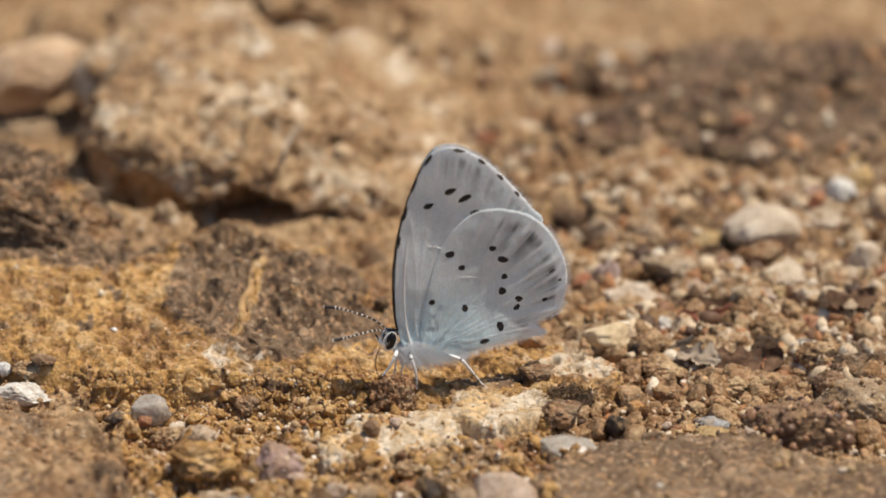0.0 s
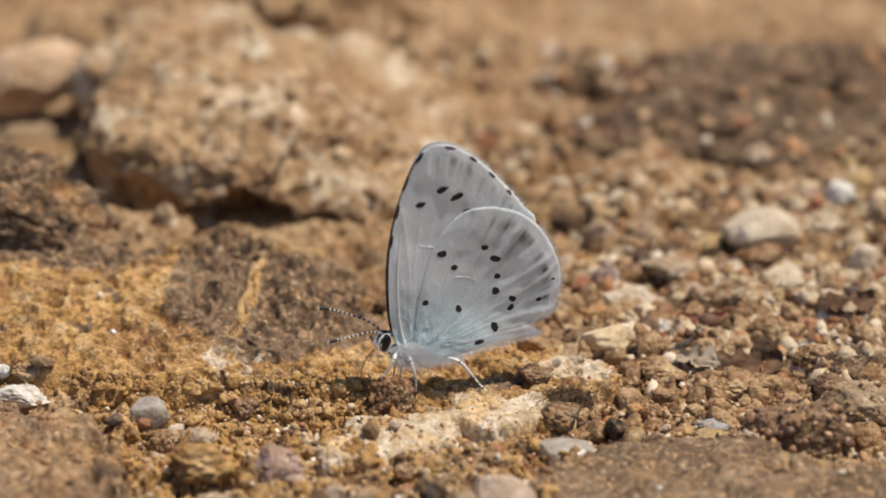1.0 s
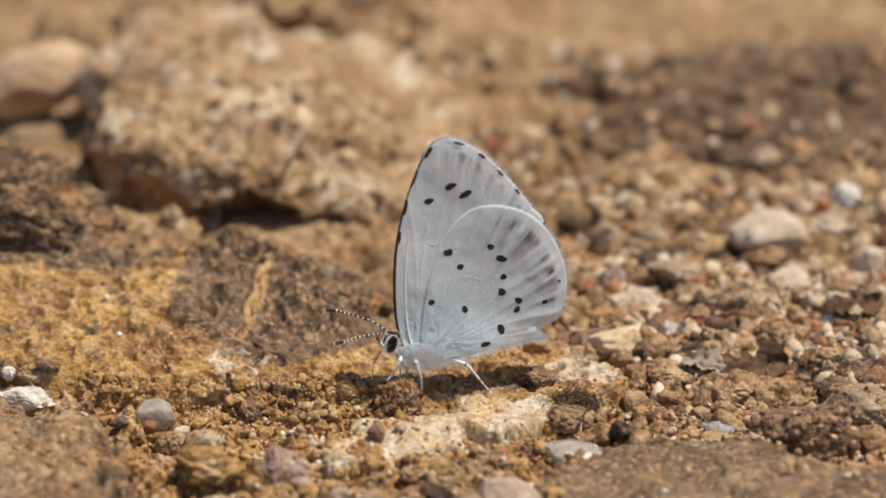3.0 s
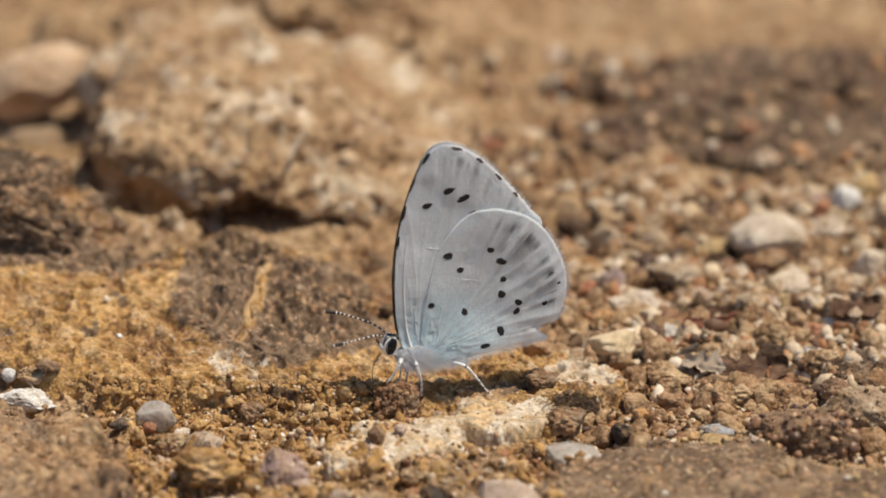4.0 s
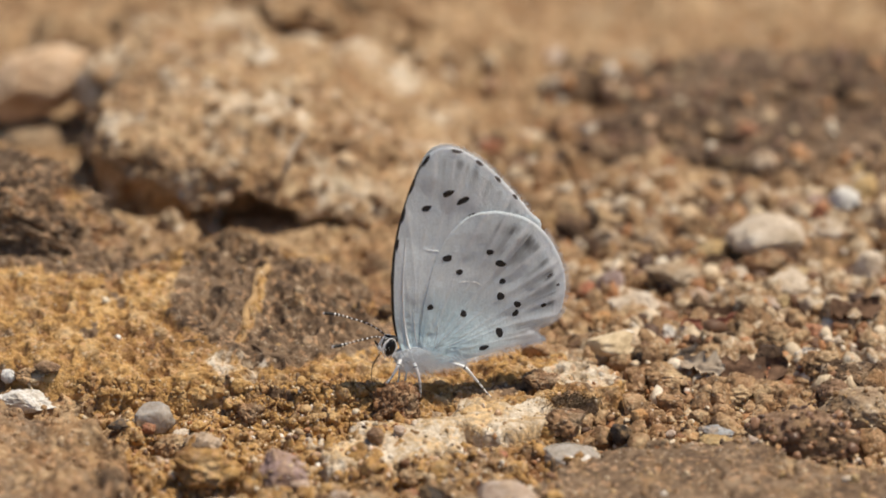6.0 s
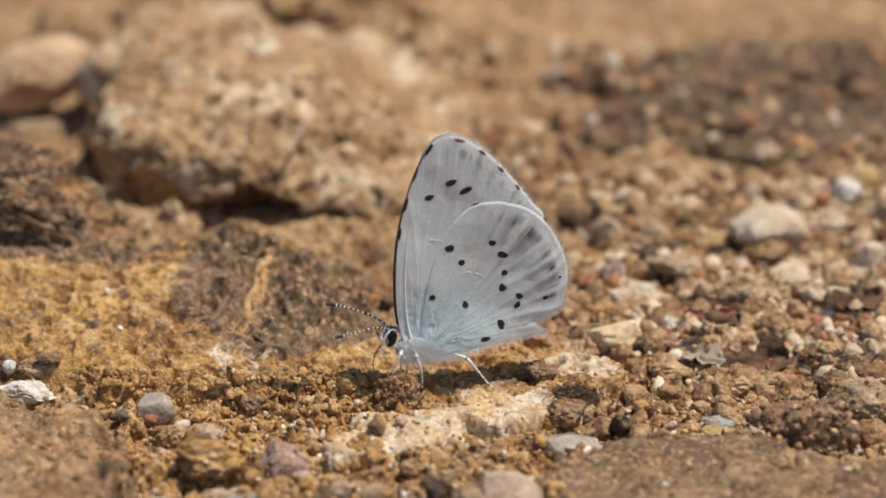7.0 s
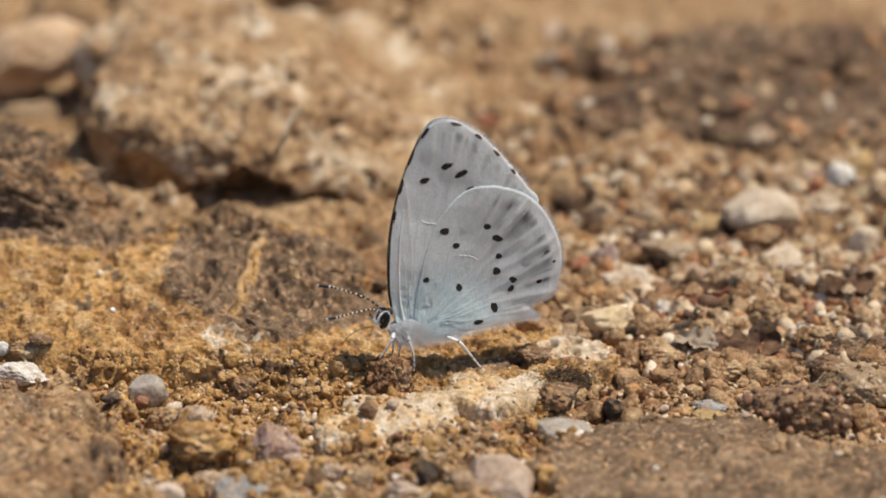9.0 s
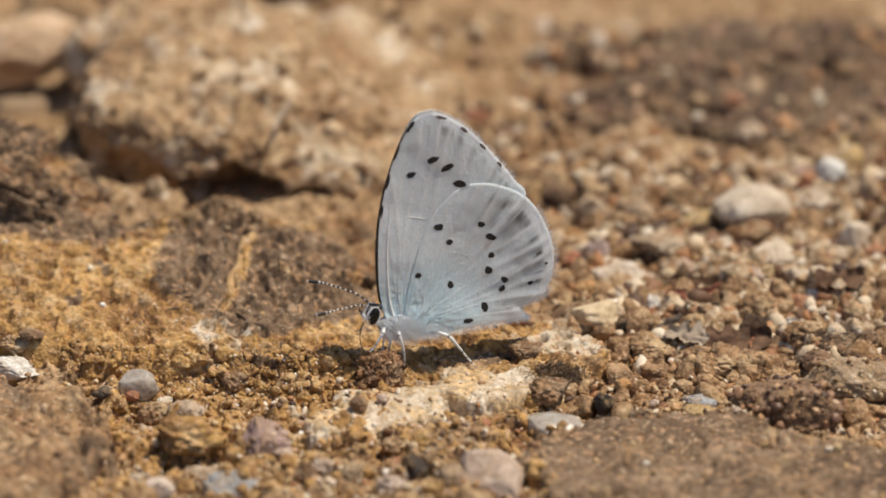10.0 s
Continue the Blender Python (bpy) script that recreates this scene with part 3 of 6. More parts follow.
def zones_a(x, y):
    crust = spot(x, y, -12.5, 11.0, 7.6, 8.0, 12, 0.30, 111)
    crust = np.maximum(crust, 0.95 * spot(x, y, -12.6, 16.4, 8.0, 3.2, -8, 0.3, 110))
    crust = np.maximum(crust, 0.9 * spot(x, y, -17.6, 14.0, 3.4, 4.6, 0, 0.35, 98))
    crust = np.maximum(crust, 0.85 * spot(x, y, -28.0, 17.5, 9.0, 3.2, 8, 0.35, 112))
    # dark crust streak that also paints in the hindwing's cast shadow
    crust = np.maximum(crust, 0.8 * spot(x, y, 5.0, 1.3, 2.6, 0.8, 20, 0.4, 113))
    crust = np.maximum(crust, 0.9 * spot(x, y, 9.6, -1.6, 1.9, 1.1, -20, 0.5, 119))
    # reddish-dark hollow in the front edge, its shade put into the colour too
    crust = np.maximum(crust, 0.7 * spot(x, y, -13.8, -1.0, 3.0, 1.3, 0, 0.4, 120))
    crust = np.maximum(crust, 0.70 * smooth(0.35, 0.6, fbm(xyz(x, y) / 2.2, 3, 114)))
    lane = -14.6 + 0.16 * (y - 8) + 0.35 * np.sin(y * 0.7) + 0.3 * vnoise(xyz(x, y) / 1.5, 47)
    crust = crust * (1 - 0.95 * np.exp(-((x - lane) / 0.5) ** 2) * smooth(5.0, 6.5, y) * (1 - smooth(15, 16.5, y)))
    pale = 0.5 * spot(x, y, -15.6, 3.2, 2.4, 1.6, 0, 0.4, 115) + 0.7 * spot(x, y, 9.4, 2.6, 3.4, 2.0, 0, 0.5, 116)
    return {"ochre": np.ones_like(x), "crust": crust, "pale": pale, "rust": np.maximum(0.6 * spot(x, y, -9, 15, 6, 3.0, -20, 0.4, 117), 0.55 * smooth(0.1, 0.5, fbm(xyz(x, y) / 3.1, 4, 118)))}


def rock(name, at, size, material, label, category="stone", seed=1, turn=0.0, level=5, rough=0.40, facets=9, fine=0.15, group="", tilt=0.0, zone=None):
    """A stone of half sizes size (mm) with its middle at that place, partly sunk in what it stands on."""
    v, f = rock_verts(size, seed, level, rough, facets, fine)
    keys = ("ochre", "crust", "pale", "rust")
    attrs = {k: np.full(len(v), w) for k, w in zip(keys, zone)} if zone else None
    ob = new(name, mesh_of(name, v, f, material, True, attrs))
    z = at[2]
    ob.matrix_world = pose(at[0] * MM, at[1] * MM, z * MM, 0, tilt, turn)
    return tagged(ob, label, category, group)


def stone(x, y, z, a, b, c, material, label, seed, turn=0.0, **more):
    return rock("pebble", (x, y, z), (a, b, c), material, label, "pebble", seed, turn, group="pebbles on the soil", **more)


# ---- the land ----
build_ground()
build_slab("sandstone_slab", slab_a, (-43, 15, -6, 22), 0.11, zones_a, "rough ochre sandstone slab with dark crust patches", "stone slab")
build_slab("pale_stone_slab", slab_pale, (-11, 10, -13, 0), 0.14, lambda x, y: {"ochre": np.ones_like(x), "crust": np.zeros_like(x), "pale": 0.95 + 0.6 * fbm(xyz(x, y) / 2.0, 3, 121), "rust": np.zeros_like(x)}, "cream weathered stone slab half buried in sand", "stone slab", None, CREAM)
slab_brown = build_slab("brown_stone_slab", slab_left, (-50, -17, -28, 2), 0.18, lambda x, y: {"ochre": 0.36 + 0 * x, "crust": 0.40 + 0.4 * fbm(xyz(x, y) / 3, 3, 122), "pale": 0 * x, "rust": 0.25 + 0.5 * fbm(xyz(x, y) / 5, 3, 123)}, "brown gritty flat stone with worn pits", "stone slab")
slab_grey = build_slab("grey_brown_stone_slab", slab_right, (2, 40, -32, -6), 0.18, lambda x, y: {"ochre": 0.25 + 0 * x, "crust": 0.70 + 0.4 * fbm(xyz(x, y) / 3, 3, 124), "pale": 0 * x, "rust": 0.2 + 0.4 * fbm(xyz(x, y) / 4, 3, 125)}, "flat grey-brown gritty stone with pits", "stone slab")


def build_boulder():
    """A broad lump of crumbly earth, steep to its left, its foot hollowed out in two places."""
    v, f = ico(7)
    soft = np.sign(v) * np.abs(v) ** np.where(v[:, :1] < 0, 0.72, 0.95)
    size = np.stack([np.where(v[:, 0] < 0, 14.3, 17.0), np.where(v[:, 1] < 0, 12.8, 21.0), np.where(v[:, 2] < 0, 4.0, 7.6)], 1)
    p = soft * size + np.array((-15.0, 41.0, 0.2))
    # undercut to its left
    way = (p[:, :2] - np.array((-15.0, 41.0))) / np.array((14.3, 12.8))
    way = (way @ np.array((-0.88, -0.47))) / np.maximum(np.hypot(way[:, 0], way[:, 1]), 0.2)
    under_cut = np.clip(5.6 - p[:, 2], 0, 7) * smooth(0.45, 0.9, way) * smooth(0.2, 0.7, np.hypot(p[:, 0] + 15, p[:, 1] - 41) / 13)
    p[:, 0] += 0.38 * under_cut
    p[:, 1] += 0.14 * under_cut
    # lower towards its right end
    p[:, 2] -= 3.2 * smooth(-12, 2, p[:, 0]) * smooth(0, 6, p[:, 2])
    out = v * ((2.0 + 1.2 * smooth(42, 52, p[:, 1])) * fbm(p / 6.0, 3, 141) + 0.95 * fbm(p / 3.2, 4, 142) + 0.42 * fbm(p / 1.3, 3, 143) - 0.45 * smooth(0.25, 0.6, fbm(p / 2.2, 3, 144)))[:, None]
    p = p + out
    ragged = 0.35 * fbm(p / 2.0, 3, 145)
    for at, reach, push in (((-15.2, 28.6, 0.2), (4.2, 6.0, 2.0), (0.2, 3.3, 0)), ((-9.5, 28.6, 0.0), (2.0, 4.0, 1.0), (0.0, 1.2, 0))):
        d = np.sqrt((((p - np.array(at)) / np.array(reach)) ** 2).sum(1)) + ragged
        p = p + (1 - smooth(0.65, 1.1, d))[:, None] * np.array(push)
    bump = fbm(p / 3.0, 4, 148)
    attrs = {"ochre": np.full(len(p), 0.05), "crust": np.clip(0.05 + 0.6 * fbm(p / 3.0, 3, 149), 0, 1), "pale": np.clip(0.40 + 0.42 * bump, 0, 1), "rust": np.full(len(p), 0.05)}
    return tagged(new("boulder", mesh_of("boulder", p, f, SOIL, True, attrs)), "large pale tan boulder of crumbly sandy earth", "boulder")


boulder = build_boulder()
for x, y, z, a, b, c, seed, turn in ((-22.0, 58.5, 4.4, 5.0, 4.0, 2.8, 411, 12), (-13.5, 61.0, 4.8, 5.6, 4.2, 2.6, 412, -20), (-6.0, 57.5, 2.9, 4.6, 3.6, 2.4, 413, 8), (-17.8, 66.5, 5.0, 5.2, 4.4, 2.6, 414, 25), (-8.0, 66.0, 3.8, 5.4, 4.0, 2.6, 415, -9), (-1.5, 62.5, 2.4, 3.8, 3.2, 2.0, 416, 18), (-2.5, 51.5, 1.4, 4.2, 3.4, 1.8, 417, 30)):
    rock("earth_clod", (x, y, z), (a, b, c), SOIL, "pale tan crumbly lump of sandy earth behind a boulder", "clod", seed, turn, 5, 0.55, 3, 0.22, zone=(0.05, 0.12, 0.26, 0.1))
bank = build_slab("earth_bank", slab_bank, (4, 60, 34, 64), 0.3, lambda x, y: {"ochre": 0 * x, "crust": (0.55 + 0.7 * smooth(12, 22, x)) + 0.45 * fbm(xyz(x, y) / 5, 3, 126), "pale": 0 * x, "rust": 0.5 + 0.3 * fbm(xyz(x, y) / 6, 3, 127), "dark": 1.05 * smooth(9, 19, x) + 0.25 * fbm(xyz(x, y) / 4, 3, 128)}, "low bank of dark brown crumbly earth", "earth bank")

# stones that stand out
mauve = stone(-11.77, -12.99, -0.27, 2.11, 1.79, 1.75, MAUVE, "rounded mauve-grey pebble in ochre sand", 3, -13, rough=0.35, fine=0.1, facets=6)
stone(-21.35, -4.07, -0.07, 1.45, 1.23, 1.29, QUARTZ, "cloudy grey quartz pebble", 4, -13, facets=5, fine=0.04, rough=0.2)
stone(-21.62, -5.60, -0.22, 0.54, 0.46, 0.50, RED, "small orange-red grain beside a quartz pebble", 5, 6, level=4)
stone(-19.99, -6.66, -1.00, 1.52, 1.29, 0.91, SOIL, "pinkish crumbly pebble in dry sandy soil", 6, 15, zone=(0.2, 0.05, 0.3, 0.1), rough=0.5, fine=0.2, facets=3)
stone(-17.69, -7.64, -0.35, 1.43, 1.22, 0.60, GREY, "pale grey flat pebble", 7, -9)
stone(-17.32, -12.44, 0.00, 2.66, 2.26, 1.60, SOIL, "ochre sandy lump in dry sandy soil", 8, -14, rough=0.5, fine=0.2, zone=(0.9, 0.05, 0, 0.1), facets=3)
stone(-13.91, -18.53, -1.22, 2.41, 2.05, 1.05, BLUEGREY, "blue-grey angular pebble in dry sandy soil", 9, -2)
stone(-17.78, 1.02, -0.17, 0.37, 0.32, 0.43, YELLOW, "small round yellow grain", 10, 4, level=4)
stone(-17.50, -13.26, -0.59, 0.32, 0.28, 0.29, WHITE, "small white grain in dry sandy soil", 11, -2, level=4)
stone(-10.38, -14.23, -0.46, 0.73, 0.62, 0.60, PINK, "small pinkish grain in dry sandy soil", 12, -1, level=4)
stone(-5.11, -8.05, 0.60, 0.70, 0.59, 0.72, BROWN, "reddish brown granule in dry sandy soil", 13, -12, level=4)
stone(-3.36, -7.57, 0.73, 0.45, 0.38, 0.37, PINK, "small pinkish granule in dry sandy soil", 14, -20, level=4)
stone(-0.83, -2.48, -0.65, 0.87, 0.74, 0.36, GREY, "small flat grey pebble", 15, 23, level=4)
stone(9.09, -7.93, -1.12, 2.30, 1.95, 0.96, QUARTZ, "cloudy grey quartz stone", 16, -7, facets=12, fine=0.025, rough=0.2)
stone(4.6, -17.6, -0.35, 2.3, 3.6, 1.7, PINK, "flat pinkish beige stone", 27, 4, facets=14, fine=0.05, rough=0.25)
stone(-1.06, -15.68, -1.32, 1.17, 0.99, 1.39, DARK, "blackish angular pebble in dry sandy soil", 18, -16)
stone(1.43, -18.97, -0.09, 1.32, 1.13, 1.22, GREY, "rough grey pebble in dry sandy soil", 19, 9)
stone(-5.49, -16.74, -0.75, 1.49, 1.27, 1.09, TAN, "tan pebble half buried in ochre sand", 20, 20)
stone(-7.71, -16.74, -0.23, 0.93, 0.79, 0.71, PINK, "small pink pebble in dry sandy soil", 21, -17)
stone(-8.70, -17.75, -0.26, 1.01, 0.85, 0.89, SOIL, "brown crumbly pebble in dry sandy soil", 22, 23, zone=(0.1, 0.5, 0, 0.6), rough=0.5, fine=0.2, facets=3)
stone(-3.53, -10.89, -0.57, 0.41, 0.35, 0.53, DARK, "tiny dark grain in dry sandy soil", 23, 21, level=4)
stone(-2.30, -12.34, -0.58, 1.22, 1.04, 0.76, SOIL, "ochre-tan lump in dry sandy soil", 24, 11, rough=0.5, fine=0.2, zone=(0.25, 0.1, 0.05, 0.15), facets=3)
stone(-2.46, -19.33, -0.35, 1.21, 1.02, 0.75, PINK, "pinkish pebble in dry sandy soil", 25, -6)
stone(-19.08, -19.67, -0.62, 1.40, 1.19, 0.96, PINK, "pinkish beige pebble in dry sandy soil", 26, 12)
stone(-16.43, -15.12, -1.9, 1.42, 1.20, 0.96, GREY, "grey-brown pebble in dry sandy soil", 27, 7)
stone(14.06, -3.63, -0.03, 0.66, 0.56, 0.68, ORANGE, "round orange grain in dry sandy soil", 28, -19, level=4)
stone(12.79, -5.72, -0.55, 0.86, 0.73, 1.03, DARK, "dark angular pebble in dry sandy soil", 29, 2)
stone(19.65, -6.17, -0.87, 1.36, 1.15, 0.57, YELLOW, "yellow-tan pebble in dry sandy soil", 30, 2)
stone(19.69, -4.77, -0.76, 1.36, 1.16, 0.57, BLUEGREY, "flat blue-grey pebble in dry sandy soil", 31, -24)
stone(15.46, -8.30, -0.13, 0.61, 0.52, 0.53, BROWN, "brown grain in dry sandy soil", 32, -21, level=4)
stone(16.87, -9.38, -0.16, 0.69, 0.59, 0.41, ORANGE, "orange-tan grain in dry sandy soil", 33, 4, level=4)
stone(18.03, -5.39, -0.92, 0.49, 0.42, 0.41, ORANGE, "orange grain in dry sandy soil", 34, 1, level=4)
stone(16.38, -5.27, -0.69, 0.41, 0.35, 0.38, PINK, "small pink grain in dry sandy soil", 35, 2, level=4)
stone(20.71, -5.40, -1.47, 0.37, 0.32, 0.33, PINK, "round pinkish grain in dry sandy soil", 36, -9, level=4)
stone(31.71, -11.76, -1.39, 1.14, 0.97, 1.03, ORANGE, "amber orange pebble in dry sandy soil", 37, 9)
stone(29.17, -15.53, 0.89, 0.48, 0.41, 0.40, YELLOW, "small yellow grain in dry sandy soil", 38, 7, level=4)
stone(28.54, -15.85, 0.96, 0.36, 0.31, 0.33, BEIGE, "small cream grain in dry sandy soil", 39, -15, level=4)
stone(-30.99, -0.78, -0.42, 2.50, 1.25, 1.05, WHITE, "flat white chip in dry sandy soil", 40, -2)
stone(-30.49, 1.57, 0.59, 1.25, 1.06, 0.66, SOIL, "grey crumbly pebble in dry sandy soil", 41, -6, zone=(0.0, 0.15, 0.3, 0.1), rough=0.5, fine=0.2, facets=3)
stone(-32.21, 1.81, 0.56, 0.58, 0.50, 0.55, WHITE, "small white pebble in dry sandy soil", 42, 7)
stone(-29.33, 1.31, 1.50, 0.96, 0.81, 0.40, BROWN, "reddish brown pebble in dry sandy soil", 43, -23)
stone(-23.74, -5.06, -0.06, 0.83, 0.70, 0.38, DARK, "dark flat grain in dry sandy soil", 44, -5, level=4)
stone(-24.30, 5.98, 1.66, 0.27, 0.23, 0.26, WHITE, "tiny white grain in dry sandy soil", 45, -11, level=3)
stone(-11.05, 10.17, 2.68, 0.63, 0.54, 0.82, SOIL, "pale pinkish lump on dark crust", 46, 19, level=4, zone=(0.2, 0.05, 0.3, 0.1), rough=0.5, fine=0.2, facets=3)
stone(-4.45, 12.42, 0.79, 0.60, 0.51, 0.56, DARK, "dark brown grain in dry sandy soil", 47, -7, level=4)
stone(-11.00, 12.20, 2.62, 0.42, 0.36, 0.49, TAN, "small tan grain in dry sandy soil", 48, 2, level=4)
stone(-26.67, 29.23, -0.56, 0.53, 0.45, 0.44, DARK, "small dark lump in dry sandy soil", 49, -22, level=4)
stone(-27.93, 28.24, -0.27, 1.31, 1.11, 0.55, SOIL, "dark brown crust lump", 50, -0, level=4, rough=0.5, fine=0.2, zone=(0.1, 0.5, 0, 0.6), facets=3)
for x, y, z, r, seed in ((-16.85, 19.9, 2.9, 1.0, 431), (-16.4, 19.3, 3.9, 0.65, 432), (-15.2, 19.6, 2.9, 1.2, 433), (-13.6, 18.6, 2.6, 1.3, 434), (-17.9, 18.2, 2.7, 1.0, 435)):
    stone(x, y, z, r, 0.9 * r, r, SOIL, "dark crumbled knob on sandstone crust", seed, 30 * seed, zone=(0.25, 0.55, 0.0, 0.4), rough=0.6, fine=0.25, facets=3)
stone(-21.1, 26.6, 0.9, 1.1, 1.0, 1.7, SOIL, "pale crumbly lump at the foot of a boulder", 436, 20, zone=(0.05, 0.0, 0.5, 0.1), rough=0.5, fine=0.2, facets=3)
stone(24.6, 22.9, 0.1, 2.5, 1.1, 0.8, SOIL, "reddish earth lump before a beige pebble", 437, 5, zone=(0.0, 0.0, 0.0, 0.95), rough=0.5, fine=0.2, facets=3)
stone(30.2, 3.4, -0.2, 1.7, 1.4, 1.0, SOIL, "dark brown earth lump beside a twig", 438, 15, zone=(0.1, 0.7, 0, 0.6), rough=0.6, fine=0.25, facets=3)
stone(32.4, 3.6, 0.0, 1.3, 1.2, 0.9, SOIL, "dark reddish earth lump beside a twig", 439, 55, zone=(0.1, 0.6, 0, 0.8), rough=0.6, fine=0.25, facets=3)
stone(28.6, 5.0, -0.2, 1.2, 1.0, 0.8, EARTH_SHADE, "dark earth clod beside a twig", 440, 35, rough=0.5, fine=0.2)
stone(30.89, 29.58, 2.02, 1.27, 1.08, 1.31, WHITE, "round white pebble in dry sandy soil", 51, -13, facets=2, rough=0.1)
stone(28.79, 32.10, 0.17, 1.01, 0.86, 1.20, MAUVE, "purplish grey pebble in dry sandy soil", 52, 24)
stone(24.85, 25.72, 0.95, 3.02, 2.4, 1.75, BEIGE, "large rounded beige pebble", 53, 6, facets=6, rough=0.2, fine=0.05)
stone(30.11, 28.10, 0.27, 2.18, 1.86, 1.03, BEIGE, "beige pebble in dry sandy soil", 54, 21)
stone(33.61, 28.46, 0.93, 1.31, 1.11, 1.60, GREY, "greyish pebble in dry sandy soil", 55, -20)
stone(33.52, 35.72, 0.24, 1.11, 0.94, 1.40, BROWN, "brown pebble in dry sandy soil", 56, 23)
stone(12.46, 26.70, -0.13, 1.35, 1.15, 1.49, GREY, "grey-beige arched pebble in dry sandy soil", 57, -23)
stone(16.01, 25.95, -0.36, 1.35, 1.15, 1.69, GREY, "pale grey pebble in dry sandy soil", 58, 4)
stone(20.36, 25.81, -0.55, 1.61, 1.37, 1.07, YELLOW, "tan yellowish pebble in dry sandy soil", 59, -14)
stone(17.48, 21.25, -0.17, 2.38, 2.02, 1.00, TAN, "tan pebble in dry sandy soil", 60, -10)
stone(19.83, 33.32, -0.15, 1.32, 1.12, 1.36, GREY, "grey pebble in dry sandy soil", 61, -0)
stone(26.13, 17.30, 0.08, 2.06, 1.75, 1.60, BEIGE, "cream beige pebble in dry sandy soil", 62, 21)
stone(23.37, 17.58, -0.43, 1.50, 1.28, 1.18, SOIL, "beige crumbly pebble in dry sandy soil", 63, -3, zone=(0.1, 0, 0.5, 0), rough=0.5, fine=0.2, facets=3)
stone(30.62, 20.64, -0.93, 1.73, 1.47, 0.73, TAN, "tan flat pebble in dry sandy soil", 64, -1)
stone(32.38, 21.82, -0.06, 1.38, 1.18, 1.68, BEIGE, "pale jagged pebble in dry sandy soil", 65, -4, rough=0.35, fine=0.12)
stone(18.97, 17.82, -0.93, 1.63, 1.39, 0.94, PINK, "pale pinkish pebble in dry sandy soil", 66, -21)
stone(14.49, 17.22, -1.02, 2.36, 2.00, 1.07, BEIGE, "pale cream pebble in dry sandy soil", 67, -21)
stone(12.73, 8.30, 0.16, 2.45, 1.47, 1.03, CHIP, "pale yellow flat chip", 68, 12, facets=12, rough=0.25, fine=0.03)
stone(16.47, 11.95, -0.68, 1.10, 0.94, 0.98, WHITE, "whitish pebble in dry sandy soil", 69, 9)
stone(12.67, 18.57, 0.05, 1.20, 1.02, 1.34, MAUVE, "greyish purple pebble in dry sandy soil", 70, 20)
stone(10.83, 18.76, -0.38, 0.86, 0.73, 0.73, RED, "reddish grain in dry sandy soil", 71, -9, level=4)
stone(10.43, 10.73, -0.94, 1.27, 1.08, 0.53, BROWN, "brown pebble in dry sandy soil", 72, -21)
stone(9.24, 32.08, -0.12, 1.98, 1.68, 1.23, SOIL, "tan crumbly pebble in dry sandy soil", 73, -11, zone=(0.25, 0.1, 0.05, 0.15), rough=0.5, fine=0.2, facets=3)
stone(9.73, 29.71, -0.15, 1.31, 1.12, 1.09, BROWN, "reddish brown pebble in dry sandy soil", 74, 18)
stone(15.31, 29.19, 0.26, 1.75, 1.49, 0.99, TAN, "tan pebble in dry sandy soil", 75, -2)
stone(24.97, 10.27, -0.70, 2.33, 1.98, 1.63, SOIL, "sandy tan lump in dry sandy soil", 76, -6, rough=0.5, fine=0.2, zone=(0.25, 0.1, 0.05, 0.15), facets=3)
stone(25.80, 9.86, -0.51, 0.85, 0.72, 0.77, YELLOW, "yellowish grain in dry sandy soil", 77, 15)
stone(28.12, 5.79, -0.39, 1.89, 1.61, 1.17, SOIL, "tan lump in dry sandy soil", 78, 16, rough=0.5, fine=0.2, zone=(0.25, 0.1, 0.05, 0.15), facets=3)
stone(19.78, 7.20, -0.63, 1.47, 1.25, 1.00, SOIL, "pale grey crumbly pebble", 79, -18, rough=0.5, fine=0.2, zone=(0.0, 0.15, 0.3, 0.1), facets=3)
stone(28.71, 0.93, -0.37, 1.46, 1.24, 0.99, BROWN, "brown pebble in dry sandy soil", 80, -11)
stone(16.37, 5.45, -1.10, 2.31, 1.96, 1.05, SOIL, "sandy lump in dry sandy soil", 81, 0, rough=0.5, fine=0.2, zone=(0.25, 0.1, 0.05, 0.15), facets=3)
stone(21.30, 2.58, -1.18, 1.67, 1.42, 0.83, SOIL, "sandy lump in dry sandy soil", 82, -18, rough=0.5, fine=0.2, zone=(0.25, 0.1, 0.05, 0.15), facets=3)
stone(10.47, 4.48, -0.13, 0.84, 0.71, 0.61, ORANGE, "orange-brown grain in dry sandy soil", 83, -0, level=4)
stone(8.70, 55.17, -0.15, 1.28, 1.09, 1.21, DARK, "dark pebble in dry sandy soil", 84, 12)
stone(9.62, 55.75, 0.42, 1.83, 1.55, 0.77, BEIGE, "pale pebble in dry sandy soil", 85, -15)
stone(23.74, 43.78, 1.75, 1.03, 0.88, 0.73, RED, "rust-red pebble in dry sandy soil", 86, 15)
stone(17.95, 44.25, 1.05, 1.35, 1.14, 0.83, SOIL, "dark brown lump in dry sandy soil", 87, -18, zone=(0.1, 0.5, 0, 0.6), rough=0.5, fine=0.2, facets=3)
stone(27.10, 38.21, 0.10, 1.78, 1.51, 0.88, SOIL, "brown lump in dry sandy soil", 88, -5, zone=(0.1, 0.5, 0, 0.6), rough=0.5, fine=0.2, facets=3)
stone(29.06, 42.49, 0.72, 1.57, 1.33, 0.77, SOIL, "brown lump in dry sandy soil", 89, -21, zone=(0.1, 0.5, 0, 0.6), rough=0.5, fine=0.2, facets=3)
